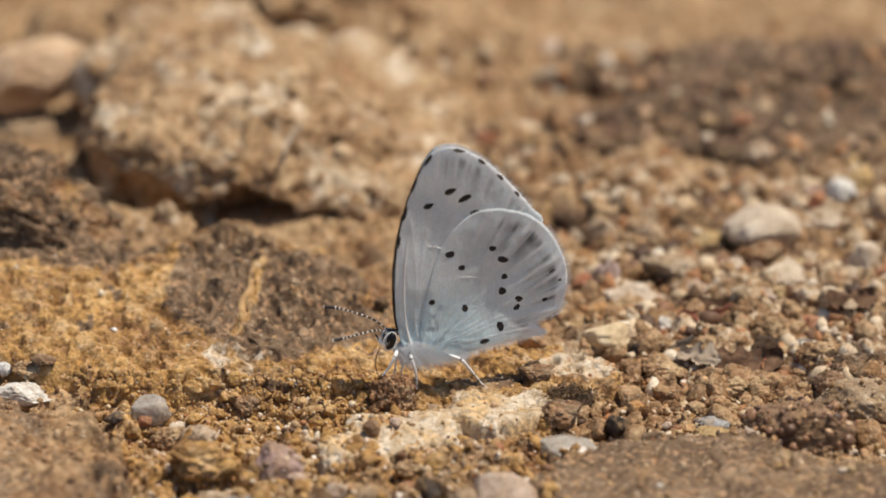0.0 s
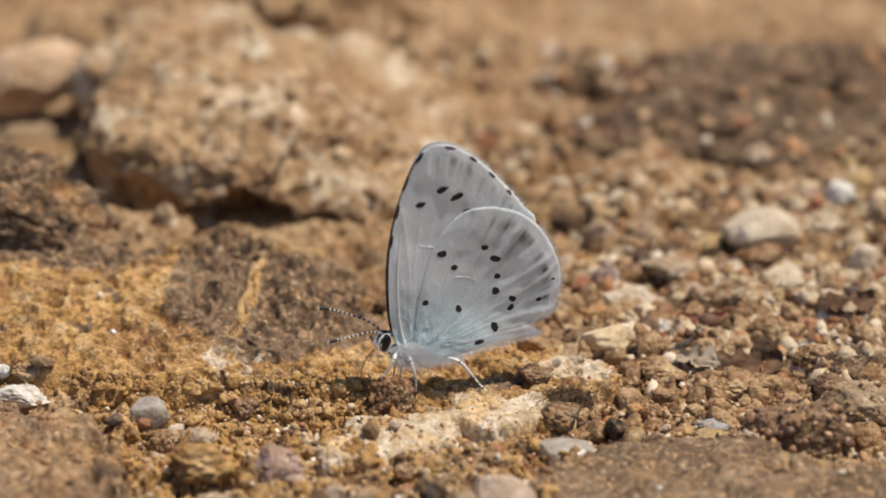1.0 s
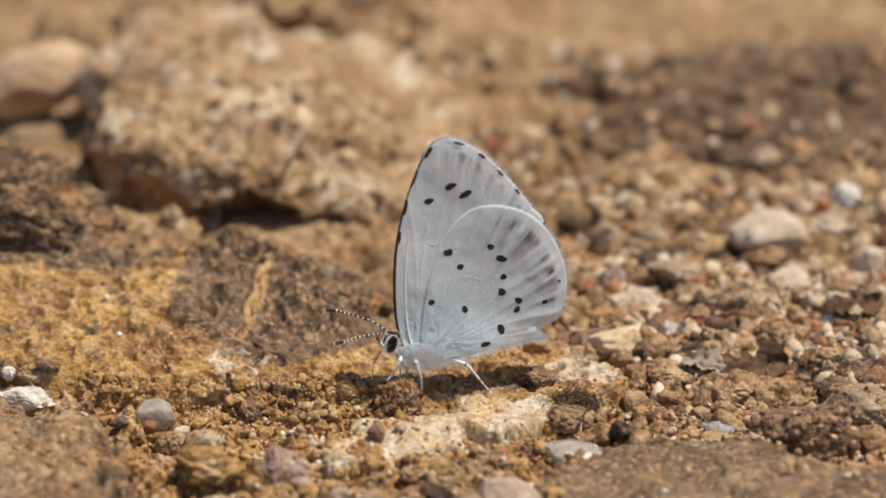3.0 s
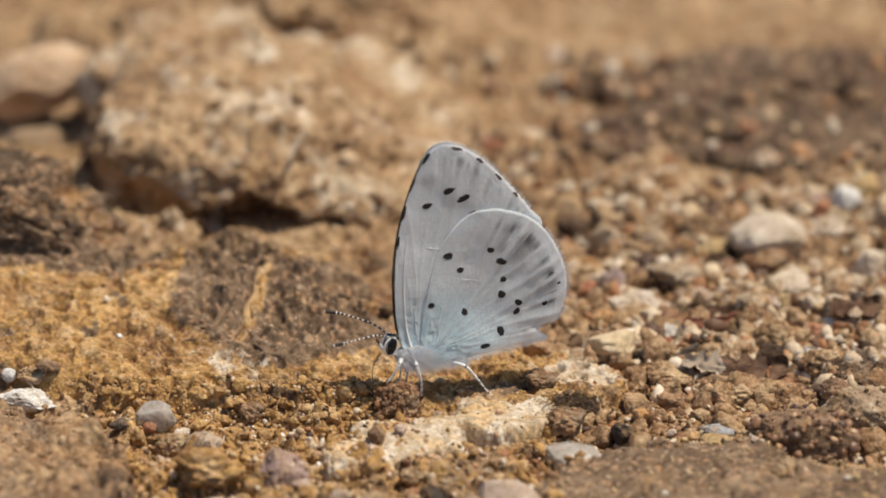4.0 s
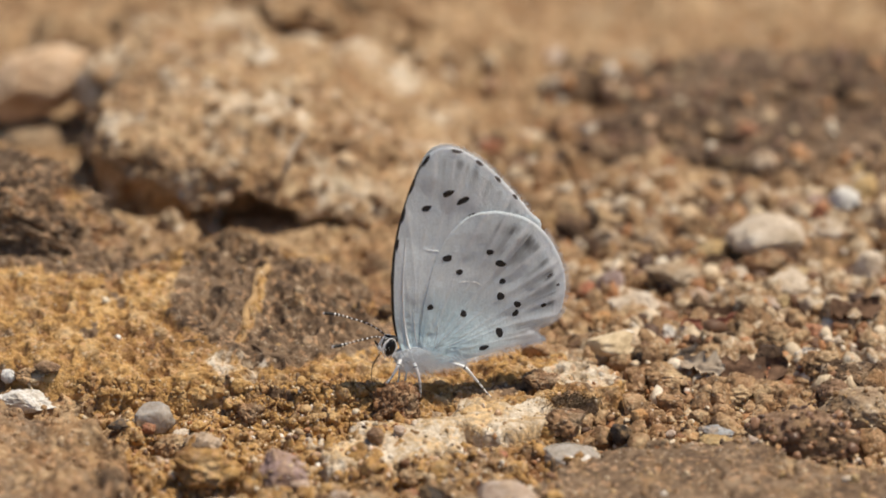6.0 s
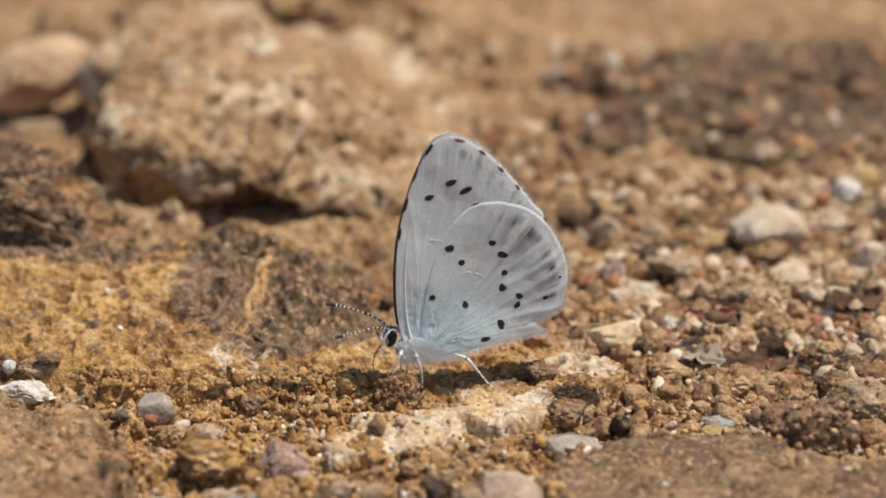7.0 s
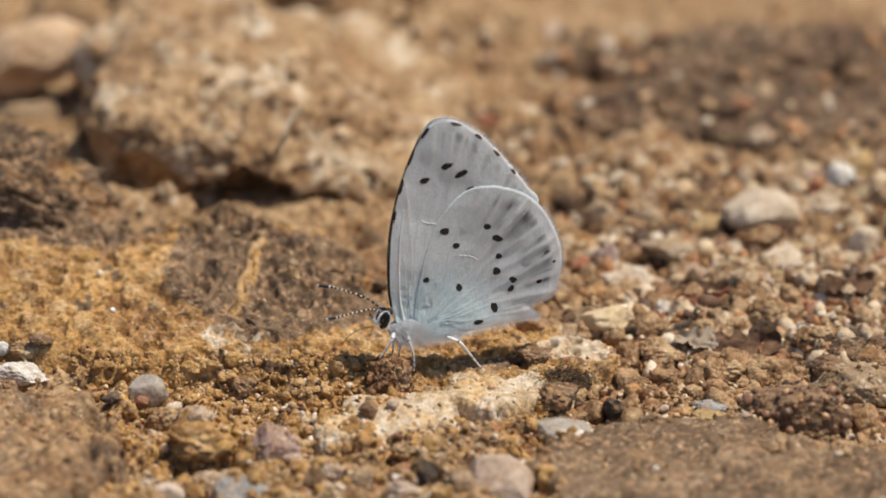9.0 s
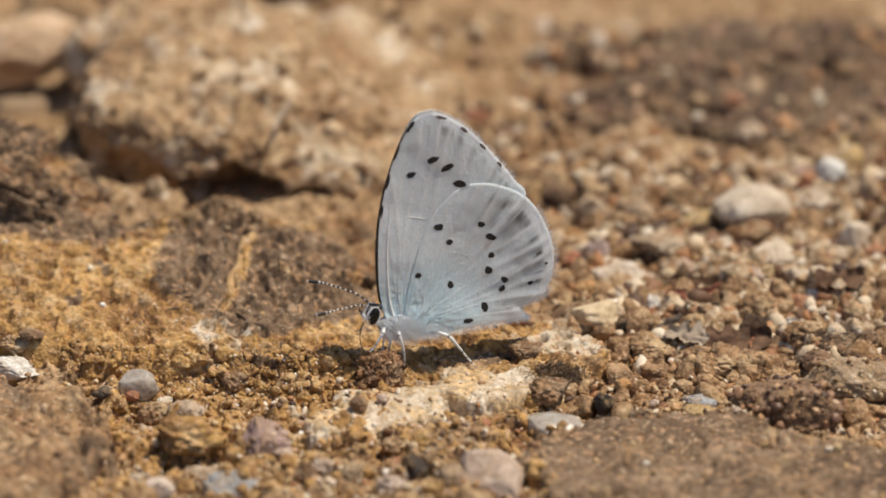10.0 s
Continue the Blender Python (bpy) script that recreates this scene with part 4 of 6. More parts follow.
stone(-0.43, 49.33, -0.22, 1.58, 1.35, 1.08, PINK, "pale pinkish pebble in dry sandy soil", 90, -15)
stone(-0.43, 53.09, 1.26, 1.36, 1.16, 0.96, BEIGE, "pale pebble in dry sandy soil", 91, -21)
stone(9.91, 45.65, -0.06, 1.57, 1.34, 1.07, SOIL, "reddish brown lump in dry sandy soil", 92, -4, zone=(0.1, 0.5, 0, 0.6), rough=0.5, fine=0.2, facets=3)
stone(4.94, 42.94, -0.57, 1.79, 1.52, 1.01, SOIL, "brown lump in dry sandy soil", 93, 21, zone=(0.1, 0.5, 0, 0.6), rough=0.5, fine=0.2, facets=3)
stone(13.70, 35.21, 0.38, 1.99, 1.69, 1.23, SOIL, "tan lump in dry sandy soil", 94, 2, rough=0.5, fine=0.2, zone=(0.25, 0.1, 0.05, 0.15), facets=3)
stone(7.40, 25.79, -0.46, 1.74, 1.48, 1.26, SOIL, "brown lump in dry sandy soil", 95, 13, rough=0.5, zone=(0.1, 0.5, 0, 0.6), fine=0.2, facets=3)
stone(-5.40, 23.02, -0.62, 1.30, 1.10, 1.34, SOIL, "reddish brown lump in dry sandy soil", 96, -6, rough=0.5, zone=(0.1, 0.5, 0, 0.6), fine=0.2, facets=3)
stone(-32.84, 46.42, -0.4, 3.15, 2.68, 1.32, TAN, "tan stone in dry sandy soil", 97, -15)
stone(-34.61, 45.87, -0.3, 1.35, 1.15, 0.84, TAN, "tan stone in dry sandy soil", 98, -7)
stone(-6.86, 59.01, 1.51, 1.38, 1.17, 0.85, SOIL, "tan lump in dry sandy soil", 99, -5, zone=(0.25, 0.1, 0.05, 0.15), rough=0.5, fine=0.2, facets=3)
stone(-13.10, 61.27, 2.32, 1.38, 1.17, 0.58, SOIL, "tan lump in dry sandy soil", 100, -18, zone=(0.25, 0.1, 0.05, 0.15), rough=0.5, fine=0.2, facets=3)
stone(19.62, 60.54, -0.31, 1.38, 1.18, 1.42, DARK, "dark earth lump in dry sandy soil", 101, 4)
stone(26.34, 52.12, 1.77, 1.37, 1.17, 0.58, SOIL, "brown lump in dry sandy soil", 102, -18, zone=(0.1, 0.5, 0, 0.6), rough=0.5, fine=0.2, facets=3)
stone(33.06, 50.43, 1.52, 1.36, 1.15, 0.84, SOIL, "brown lump in dry sandy soil", 103, 24, zone=(0.1, 0.5, 0, 0.6), rough=0.5, fine=0.2, facets=3)
stone(14.75, 59.64, -0.11, 4.38, 1.53, 1.84, TAN, "long pale flat stone", 104, 23)
stone(-17.00, 27.75, -0.62, 0.74, 0.59, 0.96, SOIL, "knobbly dark brown lump", 105, 19, zone=(0.1, 0.5, 0, 0.6), rough=0.5, fine=0.2, facets=3)
stone(-18.89, 21.25, -1.14, 1.42, 1.21, 0.77, SOIL, "knobbly dark brown lump", 106, 11, zone=(0.1, 0.5, 0, 0.6), rough=0.5, fine=0.2, facets=3)
stone(-8.50, 13.74, 1.38, 1.70, 1.45, 0.84, SOIL, "knobbly dark brown lump", 107, -13, zone=(0.1, 0.5, 0, 0.6), rough=0.5, fine=0.2, facets=3)
stone(-19.96, 24.71, -1.03, 1.52, 1.29, 0.64, SOIL, "flat dark brown lump", 108, -18, zone=(0.1, 0.5, 0, 0.6), rough=0.5, fine=0.2, facets=3)
stone(-14.30, -1.34, -1.04, 1.24, 1.06, 1.03, SOIL, "reddish brown crumbly lump", 109, -11, zone=(0.1, 0.5, 0, 0.6), rough=0.5, fine=0.2, facets=3)
stone(8.64, -4.74, 0.02, 1.85, 1.58, 0.87, SOIL, "dark brown crumbly lump", 110, 22, zone=(0.1, 0.5, 0, 0.6), rough=0.5, fine=0.2, facets=3)
stone(7.08, 1.43, 0.41, 1.46, 1.24, 0.61, SOIL, "flat dark brown lump", 111, 16, zone=(0.1, 0.5, 0, 0.6), rough=0.5, fine=0.2, facets=3)
stone(21.99, 9.70, -0.92, 1.27, 1.08, 0.79, SOIL, "pale crumbly pebble in dry sandy soil", 112, -1, zone=(0.1, 0, 0.5, 0), rough=0.5, fine=0.2, facets=3)
stone(27.76, 15.66, 0.01, 1.50, 1.27, 0.73, SOIL, "pale crumbly pebble in dry sandy soil", 113, -23, zone=(0.1, 0, 0.5, 0), rough=0.5, fine=0.2, facets=3)
stone(21.57, 20.99, -0.62, 1.29, 1.10, 0.69, BEIGE, "beige pebble in dry sandy soil", 114, -13)
stone(16.08, 17.20, -1.44, 1.29, 1.09, 0.80, PINK, "pinkish pebble in dry sandy soil", 115, 20)
stone(11.93, 13.71, -0.48, 0.98, 0.84, 0.70, ORANGE, "orange-brown pebble in dry sandy soil", 116, 16)
stone(10.86, 24.21, -1.18, 1.09, 0.92, 0.86, ORANGE, "orange-brown pebble in dry sandy soil", 117, -13)
stone(13.51, 9.26, 0.24, 0.85, 0.72, 0.61, WHITE, "small whitish pebble in dry sandy soil", 118, 11)
stone(32.67, 12.14, 0.20, 1.06, 0.90, 1.09, DARK, "blackish angular pebble in dry sandy soil", 119, 21)
# clods coloured dark, partly in place of shaded gaps in the soil
stone(17.75, 45.25, 1.19, 1.03, 0.88, 0.79, EARTH_SHADE, "dark clod coloured for shaded gaps in sandy soil", 120, 1, rough=0.35, fine=0.14, level=4)
stone(22.73, 42.90, 1.36, 1.16, 0.99, 0.82, EARTH_SHADE, "dark clod coloured for shaded gaps in sandy soil", 121, -21, rough=0.35, fine=0.14, level=4)
stone(12.55, 45.51, 1.10, 1.35, 1.14, 1.01, EARTH_SHADE, "dark reddish clod coloured for a shaded gap", 122, 1, rough=0.35, fine=0.14, level=4)
stone(9.56, 46.47, 1.18, 0.90, 0.76, 0.76, EARTH_SHADE, "dark clod coloured for shaded gaps in sandy soil", 123, -22, rough=0.35, fine=0.14, level=4)
stone(25.62, 40.19, 0.30, 1.34, 1.14, 0.94, EARTH_SHADE, "dark clod coloured for shaded gaps in sandy soil", 124, 23, rough=0.35, fine=0.14, level=4)
stone(29.12, 42.85, 1.29, 1.34, 1.14, 0.65, EARTH_SHADE, "dark clod coloured for shaded gaps in sandy soil", 125, 20, rough=0.35, fine=0.14, level=4)
stone(33.61, 38.73, 0.14, 1.24, 1.06, 1.28, EARTH_SHADE, "dark clod coloured for shaded gaps in sandy soil", 126, 4, rough=0.35, fine=0.14, level=4)
stone(23.55, 39.81, 0.74, 1.02, 0.87, 0.62, EARTH_SHADE, "dark clod coloured for shaded gaps in sandy soil", 127, -23, rough=0.35, fine=0.14, level=4)
stone(13.48, 40.89, 0.25, 0.76, 0.64, 0.99, EARTH_SHADE, "dark brown clod coloured for shaded gaps in soil", 128, 22, rough=0.35, fine=0.14, level=4)
stone(4.20, 45.88, -0.22, 0.99, 0.84, 0.80, EARTH_SHADE, "dark brown clod coloured for shaded gaps in soil", 129, 4, rough=0.35, fine=0.14, level=4)
stone(5.93, 42.65, -0.78, 1.25, 1.07, 0.85, BROWN, "brown clod standing in for shaded gaps in soil", 130, 1, rough=0.35, fine=0.14, level=4)
stone(31.88, 51.31, 1.76, 0.77, 0.66, 1.00, EARTH_SHADE, "dark clod coloured for shaded gaps on an earth bank", 131, -9, rough=0.35, fine=0.14, level=4)
stone(27.46, 52.75, 1.83, 1.04, 0.89, 0.63, EARTH_SHADE, "dark clod coloured for shaded gaps on an earth bank", 132, -4, rough=0.35, fine=0.14, level=4)
stone(23.34, 48.63, 2.16, 0.81, 0.69, 0.67, EARTH_SHADE, "dark clod coloured for shaded gaps on an earth bank", 133, -0, rough=0.35, fine=0.14, level=4)
stone(1.61, 49.21, -0.27, 1.36, 1.15, 0.57, BROWN, "brown clod standing in for shaded gaps in soil", 134, -1, rough=0.35, fine=0.14, level=4)
stone(9.72, 29.30, -0.24, 1.31, 1.12, 1.09, EARTH_SHADE, "dark brown earth clod", 135, 8, rough=0.35, fine=0.14, level=4)
stone(29.13, 32.81, 0.23, 0.88, 0.75, 1.01, MAUVE, "dark mauve pebble in dry sandy soil", 136, 4, rough=0.35, fine=0.14, level=4)


# ---- the butterfly (its space: x to the tail, -y to its near side, z up, mm) ----
butterfly = new("butterfly")
butterfly.matrix_world = pose(0, 0, 0, 0, 0, 16)
tagged(butterfly, "small pale blue-grey butterfly with black dots, wings closed, standing on sandstone", "butterfly")


def curve_points(points, n, closed=True):
    """Catmull-Rom through the points."""
    p = np.array(points, dtype=float)
    m = len(p)
    out = []
    spans = m if closed else m - 1
    for t in np.linspace(0, spans, n, endpoint=not closed):
        i = min(int(t), spans - 1)
        u = t - i
        a, b, c, d = (p[(i + k) % m] if closed else p[min(max(i + k, 0), m - 1)] for k in (-1, 0, 1, 2))
        out.append(0.5 * (2 * b + (c - a) * u + (2 * a - 5 * b + 4 * c - d) * u * u + (3 * b - a - 3 * c + d) * u ** 3))
    return np.array(out)


FORE = [(-1.02, 0.14), (-1.74, 2.32), (-1.85, 4.93), (-1.65, 7.71), (-1.21, 10.03), (-0.42, 12.51), (0.56, 14.63), (1.47, 15.93), (2.55, 16.28), (3.81, 15.87), (5.47, 14.6), (7.12, 12.69), (8.80, 10.3), (9.55, 8.7), (6.8, 5.5), (2.4, 1.5), (0.3, -0.2)]
HIND = [(-0.12, 1.24), (0.45, 4.64), (1.44, 7.77), (2.71, 9.64), (4.26, 10.75), (6.19, 10.82), (8.31, 10.0), (9.77, 8.57), (10.78, 6.63), (11.19, 4.62), (10.81, 2.49), (9.96, 1.59), (8.75, 1.10), (9.26, 0.36), (8.39, 0.21), (5.78, -0.07), (3.18, -0.35), (1.02, -0.43), (0.05, 0.2)]
FORE_VEINS = [50, 58, 65, 71, 77, 83, 89, 95]
HIND_VEINS = [3, 10, 17, 24, 31, 39, 47, 56, 66]


def wing_relief(kind, x, z):
    """Bulge, veins and folds of a wing (mm, towards its outer side), and the veins themselves from 0 to 1."""
    bx, bz = (-0.4, 0.2) if kind == "fore" else (0.4, 0.4)
    ang = np.degrees(np.arctan2(z - bz, x - bx))
    r = np.hypot(x - bx, z - bz)
    vein = np.zeros_like(x)
    fold = np.zeros_like(x)
    veins = FORE_VEINS if kind == "fore" else HIND_VEINS
    reach = smooth(2.0, 9.0, r) if kind == "fore" else smooth(5.5, 9.5, r)
    for i, a in enumerate(veins):
        bend = a + 2.2 * math.sin(i * 1.7) * np.sin(r * 0.35)
        off = np.radians(ang - bend) * r
        vein = np.maximum(vein, np.exp(-(off / (0.10 + 0.05 * reach)) ** 2))
        fold = fold + np.exp(-(off / 0.38) ** 2) * (0.6 + 0.4 * math.sin(i * 2.3))
    low = np.exp(-(z / 1.5) ** 2) * smooth(9.5, 3.0, x)
    relief = 0.32 * low + (0.03 if kind == "fore" else 0.10) * fold * reach + 0.014 * vein + 0.10 * np.sin(x * 0.55 + z * 0.4) + 0.09 * fbm(np.stack([x * 0.55, z * 0.55, x * 0], 1), 3, 5)
    # crumpled where the wing joins the body
    relief = relief + 0.13 * np.exp(-((r - 1.2) / 1.9) ** 2) * fbm(np.stack([x * 1.1 - z * 0.5, z * 0.9 + x * 0.3, x * 0], 1), 4, 6, 0.6, True)
    return np.maximum(relief, -0.08 if kind == "fore" else -0.2), vein * smooth(0.8, 3.0, r)


def wing_mesh(kind, side):
    """A wing as a thin curved shell; side -1 is the near one."""
    outline = curve_points(FORE if kind == "fore" else HIND, 260)
    c = np.array((0.15, 1.2) if kind == "fore" else (1.2, 0.85))
    rings = 46
    rr = np.linspace(0, 1, rings + 1)[1:]
    edge = 1 + 0.002 * np.sin(np.arange(260) * 1.9)
    flat = np.concatenate([c[None]] + [c + (outline - c) * edge[:, None] * r for r in rr])
    rad = np.concatenate([[0.0]] + [np.full(260, r) for r in rr])
    x, z = flat[:, 0], flat[:, 1]
    relief, vein = wing_relief(kind, x, z)
    if kind == "hind":
        turned = np.degrees(np.arctan2(z - 0.4, x - 0.4))
        relief = relief - (0.01 + 0.10 * smooth(0, 10, turned) * (1 - smooth(36, 50, turned))) * smooth(0.9, 1.0, rad) - 0.045 * smooth(0.72, 1.0, rad) * smooth(50, 66, turned)
    else:
        turned = np.degrees(np.arctan2(z - 0.4, x - 0.4))
        relief = relief - 0.09 * smooth(0.93, 1.0, rad) * smooth(44, 52, turned) * (1 - smooth(80, 86, turned))
    relief = np.maximum(relief, -0.085 if kind == "fore" else -0.2)
    n = len(x)
    outer = np.stack([x, side * (relief + 0.007), z], 1)
    inner = np.stack([x, side * (relief - 0.007), z], 1)
    faces = []
    for j in range(260):
        k = (j + 1) % 260
        faces.append((0, 1 + j, 1 + k))
        for i in range(rings - 1):
            p, q = 1 + i * 260, 1 + (i + 1) * 260
            faces.append((p + j, q + j, q + k, p + k))
    last = 1 + (rings - 1) * 260
    allf = [f[::-1] if side < 0 else f for f in faces] + [tuple(v + n for v in (f if side < 0 else f[::-1])) for f in faces]
    allf += [(last + j, last + (j + 1) % 260, n + last + (j + 1) % 260, n + last + j) for j in range(260)]
    ang = np.degrees(np.arctan2(z - 0.4, x - 0.4))
    wave = fbm(np.stack([x * 0.9, z * 0.9, x * 0], 1), 3, 15)
    if kind == "hind":
        outerpart = smooth(-14, -4, ang) * (1 - smooth(56, 70, ang))
        band = (0.9 * np.exp(-((rad - 0.89) / 0.045) ** 2) + 0.42 * np.exp(-((rad - 0.77) / 0.08) ** 2)) * outerpart * (0.8 + 0.6 * wave)
        rim = smooth(0.915, 0.94, rad) * smooth(-10, 0, ang) * (1 - smooth(40, 52, ang)) * (0.85 + 0.4 * wave) + 0.2 * smooth(0.975, 0.99, rad) * smooth(75, 95, ang)
        rim = np.maximum(rim, 0.85 * smooth(0.70, 0.93, rad) * (1 - smooth(2, 13, ang)) * smooth(-12, -6, ang))
    else:
        outerpart = smooth(44, 52, ang) * (1 - smooth(80, 86, ang))
        band = (0.6 * np.exp(-((rad - 0.93) / 0.022) ** 2) + 0.25 * np.exp(-((rad - 0.87) / 0.035) ** 2)) * outerpart * (0.8 + 0.6 * wave)
        rim = 0.9 * smooth(0.955, 0.97, rad) * outerpart + 0.6 * np.exp(-((np.hypot((x - 5.2) / 1.15, z - 6.0) - 5.6) / 0.45) ** 2) * smooth(2.2, 4.0, x) * (0.6 + 0.8 * wave) + 0.75 * np.exp(-((rad - 0.80) / 0.035) ** 2) * smooth(95, 112, ang)
    streak = vnoise(np.stack([ang * 0.45, rad * 2.5, rad * 0], 1), 19) + 0.6 * vnoise(np.stack([ang * 1.1, rad * 6.0, rad * 0 + 5], 1), 20)
    band = band * (1 - 0.9 * vein) * (0.14 + 1.15 * smooth(-0.28, 0.50, streak))
    blue = 0.85 * (1 - smooth(2.0, 6.8, np.hypot(x - 1.2, (z - 0.6) * 1.15))) * (0.85 + 0.4 * wave)
    attrs = {"vein": vein * (0.25 + (0.55 * smooth(0.68, 0.85, rad) if kind == "hind" else 0.35 * smooth(0.75, 0.9, rad))), "band": band, "rim": rim, "blue": blue}
    attrs = {k: np.clip(np.concatenate([v, v]), 0, 1) for k, v in attrs.items()}
    me = mesh_of(kind + "wing", np.concatenate([outer, inner]), allf, WING, True, attrs)
    me.polygons.foreach_set("use_smooth", np.arange(len(me.polygons)) < len(me.polygons) - 260)
    return me


def dot_mesh(kind, cx, cz, rx, rz, turn, seed, material):
    """A pigment dot that lies on the near wing's surface."""
    rng = random.Random(seed)
    pts, faces = [(cx, cz)], []
    c, s = math.cos(radians(turn)), math.sin(radians(turn))
    n = 22
    jag = [1 + 0.05 * math.sin(k * 3 * math.tau / n + seed) + rng.uniform(-0.09, 0.09) for k in range(n)]
    for r in (0.5, 1.0):
        for k in range(n):
            a = math.tau * k / n
            u, v = rx * r * jag[k] * math.cos(a), rz * r * jag[k] * math.sin(a)
            pts.append((cx + u * c - v * s, cz + u * s + v * c))
    for k in range(n):
        q = (k + 1) % n
        faces += [(0, 1 + k, 1 + q), (1 + k, 1 + n + k, 1 + n + q, 1 + q)]
    p = np.array(pts)
    relief, _ = wing_relief(kind, p[:, 0], p[:, 1])
    return mesh_of("wing_dot", np.stack([p[:, 0], -(relief + 0.024), p[:, 1]], 1), [f[::-1] for f in faces], material)


def tube_mesh(name, points, radii, materials, pick=None, n=8, rows=None):
    """A tube along smooth points; pick(i) gives the material of ring i."""
    p = curve_points(points, rows or 4 * len(points), False)
    m = len(p)
    rad = np.interp(np.linspace(0, 1, m), np.linspace(0, 1, len(radii)), radii)
    verts, faces, mats = [], [], []
    side = np.array((0.0, 1.0, 0.0))
    for i in range(m):
        d = p[min(i + 1, m - 1)] - p[max(i - 1, 0)]
        d = d / np.linalg.norm(d)
        u = np.cross(d, side)
        u = u / max(np.linalg.norm(u), 1e-6)
        w = np.cross(d, u)
        for k in range(n):
            a = math.tau * k / n
            verts.append(p[i] + rad[i] * (math.cos(a) * u + math.sin(a) * w))
    for i in range(m - 1):
        for k in range(n):
            q = (k + 1) % n
            faces.append((i * n + k, i * n + q, (i + 1) * n + q, (i + 1) * n + k))
            mats.append(pick(i) if pick else 0)
    faces += [tuple(range(n))[::-1], tuple((m - 1) * n + k for k in range(n))]
    mats += [mats[0], mats[-1]]
    me = mesh_of(name, verts, faces, None)
    for mat in materials:
        me.materials.append(mat)
    me.polygons.foreach_set("material_index", mats)
    return me


def hair_mesh(name, roots, ways, length, width, material, seed=1, droop=0.2):
    """Fine tapering hairs, two short segments each."""
    rng = np.random.default_rng(seed)
    n = len(roots)
    L = length * rng.uniform(0.5, 1.2, n)[:, None]
    ways = ways + rng.normal(size=(n, 3)) * 0.28
    ways /= np.linalg.norm(ways, axis=1)[:, None]
    flat = np.cross(ways, np.array((0, 1.0, 0.2)))
    flat /= np.maximum(np.linalg.norm(flat, axis=1)[:, None], 1e-6)
    verts = []
    for s, w in ((0.0, 1.0), (0.5, 0.8), (1.0, 0.15)):
        mid = roots + ways * L * s + np.array((0.25, 0, -droop)) * L * s * s
        verts += [mid - flat * width * w * 0.5, mid + flat * width * w * 0.5]
    v = np.concatenate(verts)
    i = np.arange(n)
    faces = np.concatenate([np.stack([i + a * n, i + b * n, i + c * n, i + d * n], 1) for a, b, c, d in ((0, 1, 3, 2), (2, 3, 5, 4))])
    return mesh_of(name, v, faces, material)


def lump(center, size, seed, level=4, rough=0.05):
    v, f = ico(level)
    p = v * (1 + rough * fbm(v * 3 + seed, 3, seed))[:, None]
    return p * np.array(size) + np.array(center), f


WING_AT = (-1.9, 0.0, 3.2)
wings = {}
for kind in ("fore", "hind"):
    for side in (-1, 1):
        y = side * (0.10 if kind == "fore" else 0.17)
        wings[kind, side] = part(kind + "wing", wing_mesh(kind, side), butterfly, "silver-grey scaled wing with black dots" if side < 0 else "", (WING_AT[0], y, WING_AT[2]))


def dot(kind, cx, cz, rx, rz, turn, seed, material=BLACK):
    part("wing_dot", dot_mesh(kind, cx, cz, rx, rz, turn, seed, material), wings[kind, -1])


dot("fore", 1.04, 11.65, 0.38, 0.22, 8, 1)
dot("fore", 2.70, 12.61, 0.45, 0.23, 18, 2)
dot("fore", 3.78, 11.88, 0.52, 0.24, 22, 3)
dot("fore", 4.66, 10.50, 0.50, 0.26, -12, 4)
dot("hind", 2.25, 7.63, 0.36, 0.26, 0, 5)
dot("hind", 3.14, 6.43, 0.26, 0.22, 0, 6)
dot("hind", 5.47, 7.71, 0.30, 0.22, -18, 7)
dot("hind", 6.25, 6.70, 0.43, 0.25, -20, 8)
dot("hind", 6.37, 5.26, 0.25, 0.23, 0, 9)
dot("hind", 6.20, 4.11, 0.28, 0.31, 30, 10)
dot("hind", 7.45, 3.32, 0.32, 0.22, -35, 11)
dot("hind", 7.31, 2.62, 0.29, 0.20, 50, 12)
dot("hind", 9.44, 2.96, 0.22, 0.16, 15, 13)
dot("hind", 6.01, 1.30, 0.26, 0.40, 20, 14)
dot("hind", 4.72, 0.37, 0.38, 0.17, 8, 15)
dot("hind", 0.81, 4.04, 0.25, 0.21, 0, 16)
dot("hind", 3.32, 3.16, 0.23, 0.28, 25, 17)
dot("hind", 9.96, 5.29, 0.24, 0.10, 30, 18, DARKBROWN)
dot("hind", 10.55, 4.46, 0.14, 0.12, 0, 19, DARKBROWN)
for cx, cz, rx, rz, turn in ((1.12, 15.40, 0.52, 0.15, 56), (0.02, 13.45, 0.62, 0.12, 66), (-0.72, 11.35, 0.60, 0.10, 73), (-1.28, 9.2, 0.5, 0.08, 78), (3.45, 15.80, 0.46, 0.13, -20), (5.15, 14.62, 0.34, 0.13, -42), (6.50, 13.15, 0.34, 0.12, -50), (7.72, 11.60, 0.28, 0.11, -54)):
    dot("fore", cx, cz, rx, rz, turn, int(cz * 10), BLACK if cx < 2 else DARKBROWN)
# pale main vein beside the leading edge
for side in (-1, 1):
    rib = np.array([(-0.75, 0.5), (-1.05, 2.4), (-1.12, 4.9), (-0.95, 7.4), (-0.60, 9.6)])
    relief, _ = wing_relief("fore", rib[:, 0], rib[:, 1])
    part("vein", tube_mesh("vein", np.stack([rib[:, 0], side * (relief + 0.01), rib[:, 1]], 1), [0.10, 0.06, 0.02], [PALE], rows=40), wings["fore", side], "raised pale vein")
